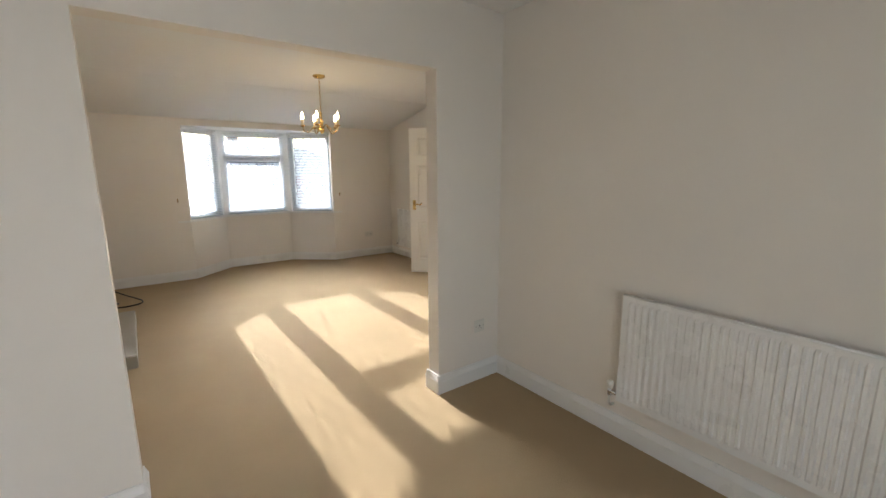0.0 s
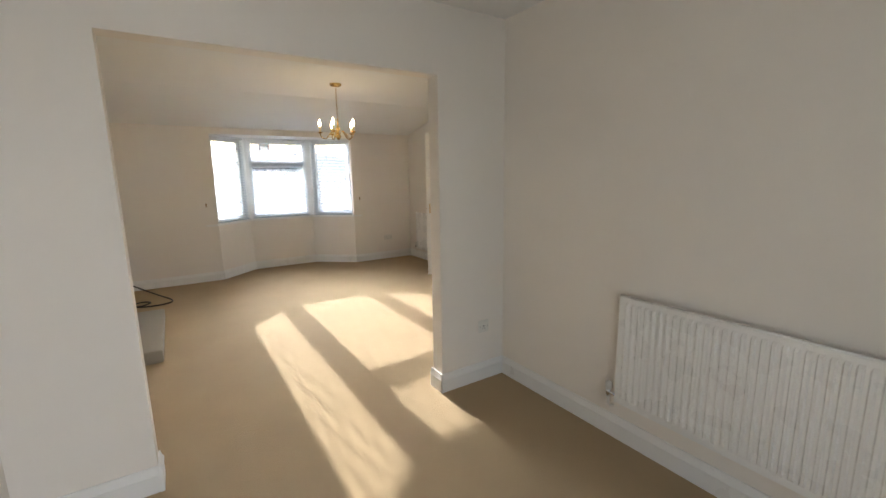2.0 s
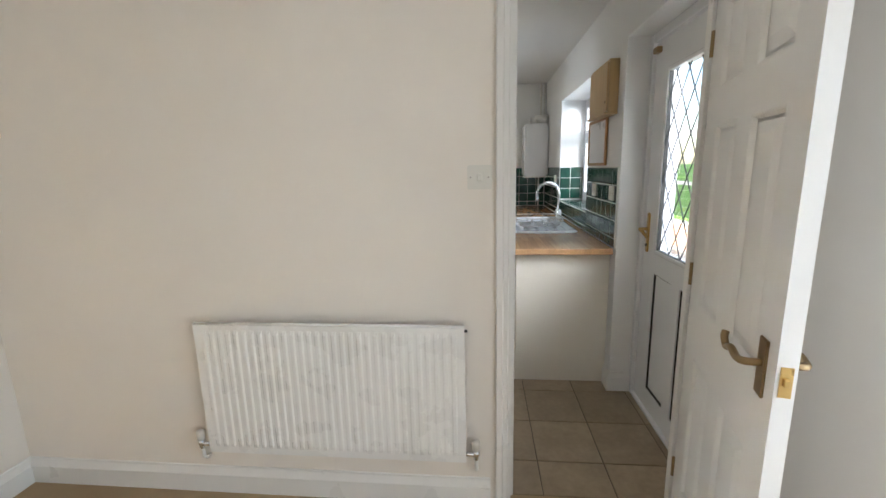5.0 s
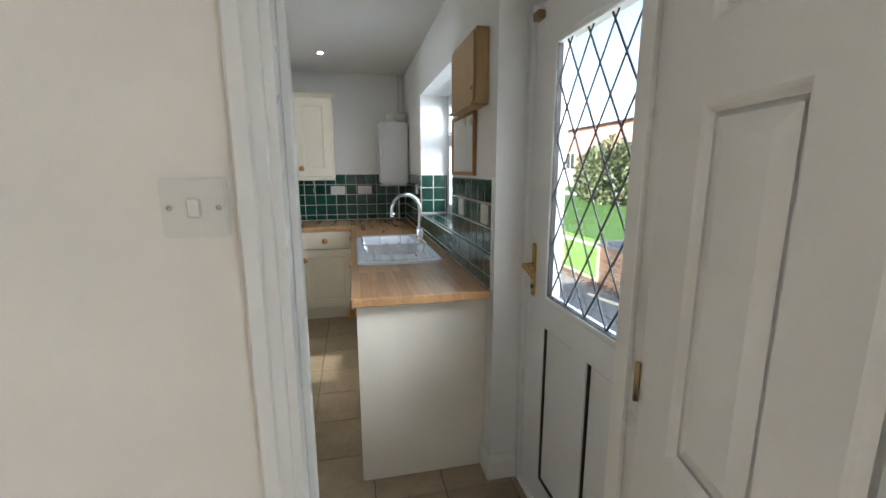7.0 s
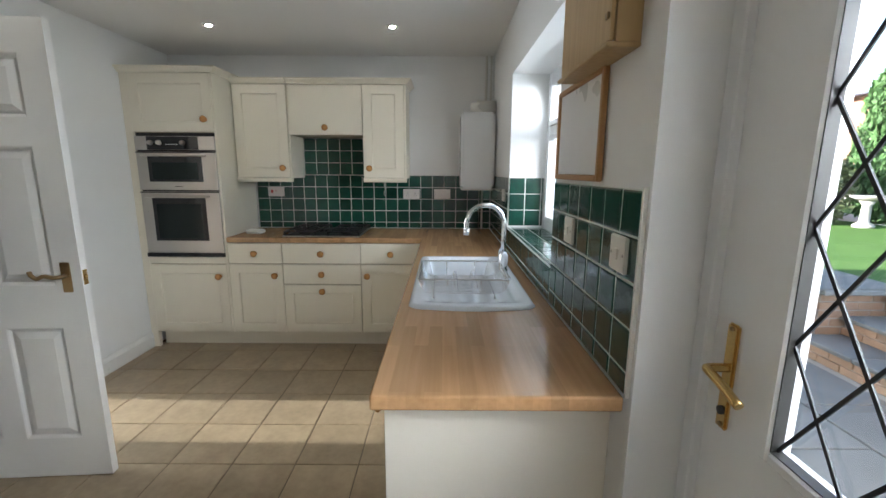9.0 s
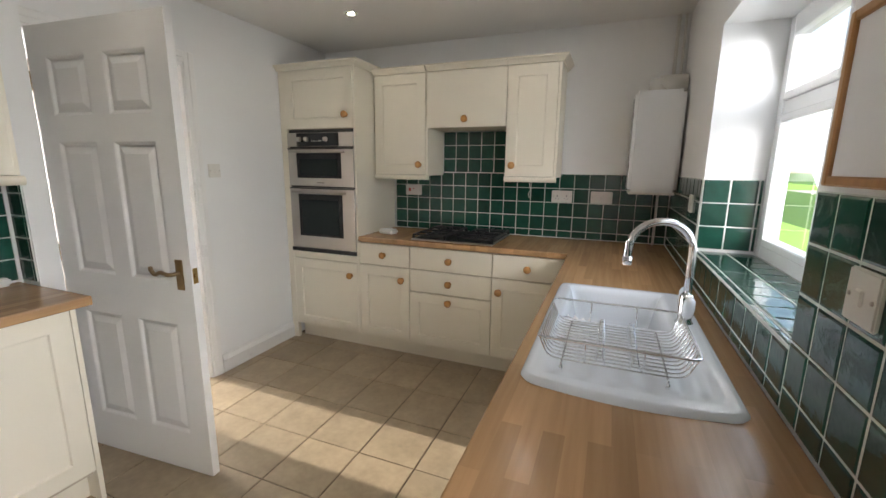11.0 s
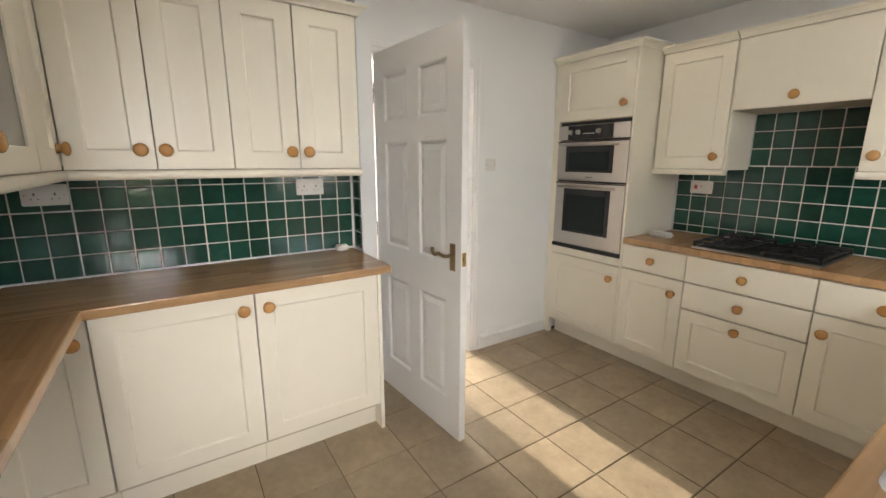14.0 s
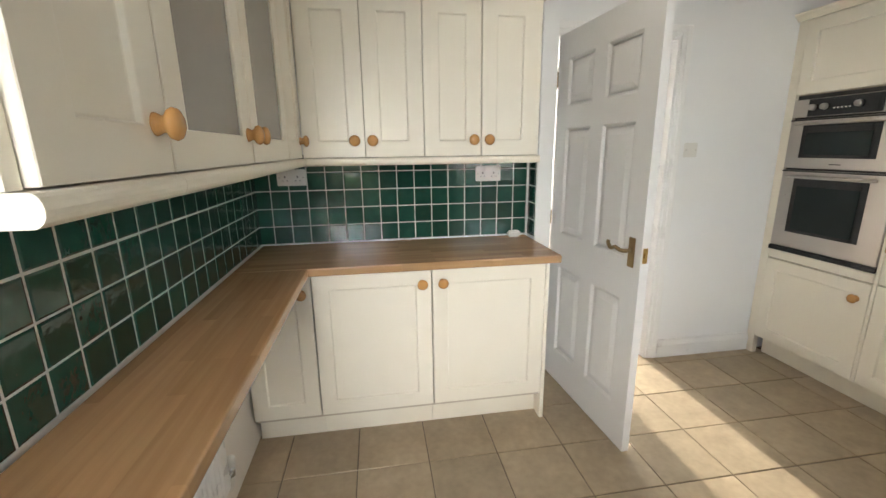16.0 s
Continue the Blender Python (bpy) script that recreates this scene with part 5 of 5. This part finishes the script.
tiling("tiling_reveal", pose(4.78, KY0, 0, rz=-90), 0.225, 1.052, 1.372, 0.1045, "green glazed tiles on the window reveal")
tiling("tiling_sill", pose(4.775, KY0 + 0.006, 1.040, rz=180) @ pose(0, 0, 0, -90), 1.13, 0.0, 0.232, 0.1045, "green glazed tiles on the window sill")
tiling("tiling_north", pose(KX0 - 0.0155, KY1, 0), 1.515, 0.902, 1.382, 0.0955, "green glazed wall tiles with pale grout under cream cabinets")
tiling("tiling_west", pose(KX0, 0.0045, 0, rz=90), 1.90, 0.902, 1.382, 0.0955, "green glazed wall tiles with pale grout under cream cabinets", from_right=True)

structure("wall_nib", boxes((3.566, 3.652, 1.765, KY1 - 0.0005, 0.0, KZ)), KPLASTER, "narrow white wall nib beside the hall doorway")
tiling("tiling_nib", pose(3.566, KY1 - 0.008, 0, rz=-90), 0.112, 0.902, 1.382, 0.0955, "green glazed tiles on the wall nib")

# white capping strip on the tiles' open edge
solid("tile_trim", boxes((2.912, 2.921, KY0, KY0 + 0.010, 0.902, 1.38)), WHITEPL, "white plastic tile edging strip", "trim", "structure")

# ---- floor tiles ----
PX, PY = 0.3245, 0.3095
tm = {}
for i in range(-2, 12):
    for j in range(-3, 10):
        x0, x1 = max(2.541 + (i - 1) * PX, 2.0), min(2.541 + i * PX, 5.30)
        y0, y1 = max(1.492 - (j) * PY, -1.05), min(1.492 - (j - 1) * PY, 1.93)
        if x1 - x0 < 0.03 or y1 - y0 < 0.03:
            continue
        if x0 > 2.98 and y1 < -0.42:
            continue
        key = (round(x1 - x0, 3), round(y1 - y0, 3))
        if key not in tm:
            me = tile_mesh("floor_tile", key[0] - 0.005, key[1] - 0.005, 0.006, FLOORTILE, 0.002)
            tm[key] = me
        o = new("floor_tile", tm[key])
        o.parent = kitchen_floor
        o.matrix_basis = pose(x0 + 0.0025, y0 + 0.0025, -0.006 + random.uniform(0, 0.0006), -90, 0, 0)


# ---- outdoors, behind ----
structure("ground", boxes((-300, 300, -300, -14.5, -0.5, 0.40), (-300, 300, 7.3, 300, -0.9, -0.55), (-300, -8, -14.5, 7.3, -0.9, -0.5), (30, 300, -14.5, 7.3, -0.9, -0.5)), GRASS, "grass running to the horizon", "ground")
patio = structure("patio", boxes((-8, 30, -4.85, -1.22, -0.5, -0.137)), MORTAR, "grey paved patio behind the house", "paving")
sm = {}
row_y = -1.24
for j in range(4):
    h = (0.60, 0.45, 0.60, 0.60)[j]
    x = 1.0 + (0.3 if j % 2 else 0.0)
    while x < 9.0:
        w = random.choice((0.6, 0.45, 0.6, 0.9))
        key = (w, h)
        if key not in sm:
            sm[key] = tile_mesh("paving_slab", w - 0.012, h - 0.012, 0.03, SLAB, 0.006)
        o = new("paving_slab", sm[key])
        o.parent, o.matrix_basis = patio, pose(x, row_y - h, -0.148 + random.uniform(0, 0.004), -90)
        x += w
    row_y -= h
structure("lawn", boxes((-8, 4.40, -14.5, -3.74, -0.5, 0.42), (5.56, 30, -14.5, -3.74, -0.5, 0.42), (4.40, 5.56, -14.5, -4.85, -0.5, 0.42)), GRASS, "mown green lawn above the retaining wall", "lawn")

BR = mesh_of("brick", boxes((0, 0.215, -0.102, 0, 0, 0.065), bevel=0.004), BRICK)


def brick_wall(name, m, length, courses, label, z0=-0.135):
    e = thing(name, m, label, "garden wall")
    part("mortar", boxes((0.004, length - 0.004, -0.094, -0.006, z0, z0 + courses * 0.075)), MORTAR, e)
    for c in range(courses):
        x = -0.1125 if c % 2 else 0.0
        while x < length - 0.02:
            a, b = max(x, 0.0), min(x + 0.215, length)
            if b - a > 0.04:
                o = new("brick", BR)
                o.parent = e
                o.matrix_basis = pose(a, random.uniform(-0.003, 0.003), z0 + 0.008 + c * 0.075) @ Matrix.Diagonal(((b - a) / 0.215, 1, 1, 1))
            x += 0.225
    part("coping", boxes((-0.02, length + 0.02, -0.16, 0.06, z0 + courses * 0.075, z0 + courses * 0.075 + 0.045), bevel=0.008), COPING, e, "grey coping slab")
    return e


brick_wall("garden_wall", pose(5.49, -3.61, 0), 0.86, 7, "square buff brick pier beside the garden steps")
brick_wall("garden_wall", pose(5.49, -4.62, 0, rz=90), 0.90, 7, "buff brick return wall beside the garden steps")
brick_wall("garden_wall", pose(6.36, -3.80, 0, rz=3), 3.2, 6, "low buff brick retaining wall with stone coping")
brick_wall("garden_wall", pose(4.47, -3.74, 0, rz=-90), 0.90, 7, "buff brick return wall beside the garden steps")
brick_wall("garden_wall", pose(1.0, -3.63, 0), 3.47, 7, "low buff brick retaining wall with stone coping")
for k in range(4):
    x, y = 5.45 + 0.45 * (k % 2), -4.02 - 0.42 * (k // 2)
    solid("pier_slab", boxes((x, x + 0.445, y, y + 0.415, 0.425, 0.448), bevel=0.006), SLAB, "grey paving slab capping the brick pier", "slab")
rng = random.Random(8)
for k in range(16):
    x = 2.6 + 0.11 * k
    solid("slate_piece", boxes((-0.06, 0.06, -0.045, 0.045, 0.0, 0.018), bevel=0.005), SLAB, "loose grey slate lying above the wall", "stone", m=pose(x, -3.95 - rng.uniform(0, 0.25), 0.421, rng.uniform(-4, 4), 0, rng.uniform(0, 180)))
for k, (y, z) in enumerate(((-3.58, -0.135), (-3.93, 0.035), (-4.28, 0.205))):
    st = thing("garden_step", pose(4.49, y, z), "buff brick garden step with a grey stone tread", "step", "garden steps")
    part("riser", boxes((0.004, 0.976, -0.44, -0.02, 0, 0.13)), MORTAR, st)
    for c in range(2):
        for i in range(5):
            x0 = i * 0.2 - (0.1 if c else 0)
            a, b = max(0.0, x0), min(0.98, x0 + 0.19)
            o = new("brick", BR)
            o.parent, o.matrix_basis = st, pose(a, -0.005 + rng.uniform(-0.003, 0.003), 0.003 + c * 0.065) @ Matrix.Diagonal(((b - a) / 0.215, 0.5, 0.88, 1))
    for i in range(2):
        part("tread", boxes((i * 0.49, i * 0.49 + 0.484, -0.44, 0.03, 0.133, 0.170), bevel=0.007), SLAB, st, "grey stone tread")
solid("plastic_pipe", tube(curve_pts([(5.75, -3.14, -0.108), (5.5, -3.19, -0.108), (5.2, -3.27, -0.108)], 5), 0.02, 10), IVORY, "short cream plastic pipe lying on the patio", "pipe")
gravel = bmesh.new()
for k in range(420):
    x, y = 5.5 + rng.uniform(0, 1.8), -3.58 + abs(rng.gauss(0, 0.1))
    q = rng.uniform(0.008, 0.02)
    bm_box(gravel, x, x + q * 1.4, y, y + q, -0.12, -0.112 + q * 0.5)
solid("fallen_leaves", gravel, SOIL, "brown leaf litter along the wall's foot", "leaf litter", "stuff")


def leaf_mass(name, m, label, category, blobs, count, size, mat, trunk=True, up=0.0):
    """A crown of many small leaf clumps scattered through uneven lobes."""
    e = thing(name, m, label, category)
    rng = random.Random(sum(ord(c) for c in label))
    verts, faces = [], []
    for k in range(count):
        cx, cy, cz, rx, ry, rz = blobs[k % len(blobs)]
        d = Vector((rng.gauss(0, 1), rng.gauss(0, 1), rng.gauss(0, 1))).normalized()
        r = rng.uniform(0.72, 1.06) + 0.10 * noise.noise(d * 3 + Vector((cx, cy, cz)))
        p = Vector((cx + d.x * rx * r, cy + d.y * ry * r, cz + d.z * rz * r))
        a = Vector((rng.gauss(0, 1), rng.gauss(0, 1), rng.gauss(0, 1) + up)).normalized()
        b = a.cross(Vector((rng.gauss(0, 1), rng.gauss(0, 1), rng.gauss(0, 1)))).normalized()
        s = size * rng.uniform(0.6, 1.3)
        n = len(verts)
        verts += [p - a * s, p + b * s * 0.45, p + a * s, p - b * s * 0.45]
        faces.append((n, n + 1, n + 2, n + 3))
    me = bpy.data.meshes.new("crown")
    me.from_pydata([tuple(v) for v in verts], [], faces)
    me.materials.append(mat)
    o = new("crown", me)
    o.parent = e
    if trunk:
        part("trunk", lathe([(0.09, 0.0), (0.07, 0.4), (0.04, max(b[2] for b in blobs)), (0.0, max(b[2] for b in blobs) + 0.1)], 10), BARK, e)
    return e


leaf_mass("conifer", pose(10.4, -9.3, 0.41), "tall bright green conifer on the lawn's edge", "tree", [(0, 0, 0.7, 0.55, 0.55, 0.7), (0, 0, 1.5, 0.62, 0.62, 0.9), (0, 0, 2.3, 0.52, 0.52, 0.9), (0, 0, 3.0, 0.32, 0.32, 0.7)], 16000, 0.06, CONIFER, up=2.2)
leaf_mass("hedge", pose(11.9, -7.9, 0.41), "loose green garden shrub hedge", "hedge", [(-1.2, 0, 0.7, 0.9, 0.6, 0.8), (0.2, 0.2, 0.9, 1.0, 0.7, 1.0), (1.4, 0, 0.8, 0.9, 0.6, 0.9), (0.7, -0.9, 0.8, 0.9, 0.6, 0.9)], 9000, 0.08, LEAF)
leaf_mass("shrub", pose(12.6, -9.4, 0.41), "bushy shrub beyond the lawn", "shrub", [(0, 0, 0.8, 1.0, 0.8, 0.9), (1.1, 0.2, 0.7, 0.8, 0.7, 0.8)], 4000, 0.08, LEAF)
bb = thing("bird_bath", pose(9.75, -8.3, 0.41), "pale stone bird bath on the lawn's edge", "bird bath")
part("pedestal", lathe([(0.16, 0.0), (0.16, 0.06), (0.08, 0.12), (0.07, 0.42), (0.12, 0.5), (0.0, 0.5)], 16), STONE, bb)
part("bowl", lathe([(0.10, 0.5), (0.26, 0.57), (0.27, 0.61), (0.22, 0.60), (0.0, 0.56)], 20), STONE, bb)
structure("garden_path", boxes((6, 30, -10.6, -9.0, 0.3, 0.428)), STONE, "pale gravel path beyond the lawn", "path")
bw = thing("boundary_wall", pose(6, -13.5, 0.40), "low pale stone boundary wall beyond the lawn", "wall")
part("wall", boxes((0, 22, -0.2, 0, 0, 0.75)), STONE, bw)
part("coping", boxes((-0.05, 22.05, -0.25, 0.05, 0.75, 0.82)), COPING, bw)


def house(name, m, w, d, h, rise, label, mat=HOUSEBRICK):
    e = thing(name, m, label, "house")
    part("wall", boxes((0, w, 0, d, 0, h)), mat, e)
    bm = bmesh.new()
    o = 0.4
    vs = [bm.verts.new(p) for p in ((-o, -o, h), (w + o, -o, h), (w + o, d + o, h), (-o, d + o, h), (w * 0.22, d / 2, h + rise), (w * 0.78, d / 2, h + rise))]
    for f in ((0, 1, 5, 4), (1, 2, 5), (2, 3, 4, 5), (3, 0, 4), (3, 2, 1, 0)):
        bm.faces.new([vs[i] for i in f])
    roof = part("roof", bm, ROOF, e, "hipped slate roof")
    part("chimney", boxes((w * 0.3, w * 0.3 + 0.6, d / 2 - 0.3, d / 2 + 0.3, h + rise - 0.5, h + rise + 0.8)), mat, roof)
    for k in range(3):
        x = w * (0.14 + 0.3 * k)
        win = part("window", boxes((x, x + 1.2, -0.04, 0.0, 1.0, 2.2), bevel=0.01), UPVC, e)
        for q in (0, 1):
            part("pane", boxes((x + 0.06 + q * 0.57, x + 0.57 + q * 0.57, -0.05, -0.038, 1.08, 2.12)), OVENGLASS, win)
    return e


house("house", pose(31, -15, 0.4, rz=180), 19, 8, 3.65, 0.9, "red brick bungalow with a shallow roof beyond the garden wall")
structure("road", boxes((-60, 60, 13, 19, -0.6, -0.54)), ASPHALT, "grey asphalt street in front of the house", "road")
house("house", pose(2.2, 26, -0.9), 10, 8, 2.1, 1.9, "brick bungalow with a hipped slate roof across the street")
house("house", pose(-12, 27, -0.9), 10, 8, 1.8, 1.5, "brick bungalow with a low slate roof across the street")
house("house", pose(15, 27, -0.9), 11, 8, 2.0, 1.8, "brick bungalow with a slate roof further along the street")
bt = thing("bare_tree", pose(2.0, 24, -0.6), "bare winter tree across the street", "tree")
rng = random.Random(4)
part("trunk", tube([(0, 0, 0), (0.05, 0, 1.2), (0, 0.1, 2.2)], 0.12, 8), BARK, bt)
for i in range(22):
    a = rng.uniform(0, 6.28)
    z = rng.uniform(1.2, 2.2)
    L = rng.uniform(0.8, 1.6)
    part("limb", tube(curve_pts([(0, 0, z), (L * 0.4 * math.cos(a), L * 0.4 * math.sin(a), z + 0.4 * L), (L * math.cos(a + 0.3), L * math.sin(a + 0.3), z + rng.uniform(0.7, 1.1) * L)], 3), 0.03, 5), BARK, bt)

# unseen slab over the house, added to keep the daylight to its openings
structure("daylight_block_slab", boxes((-1.2, 6.3, -1.6, 6.9, 2.6, 2.75)), ROOF, "unseen flat slab over the house, added to block daylight", "roof")
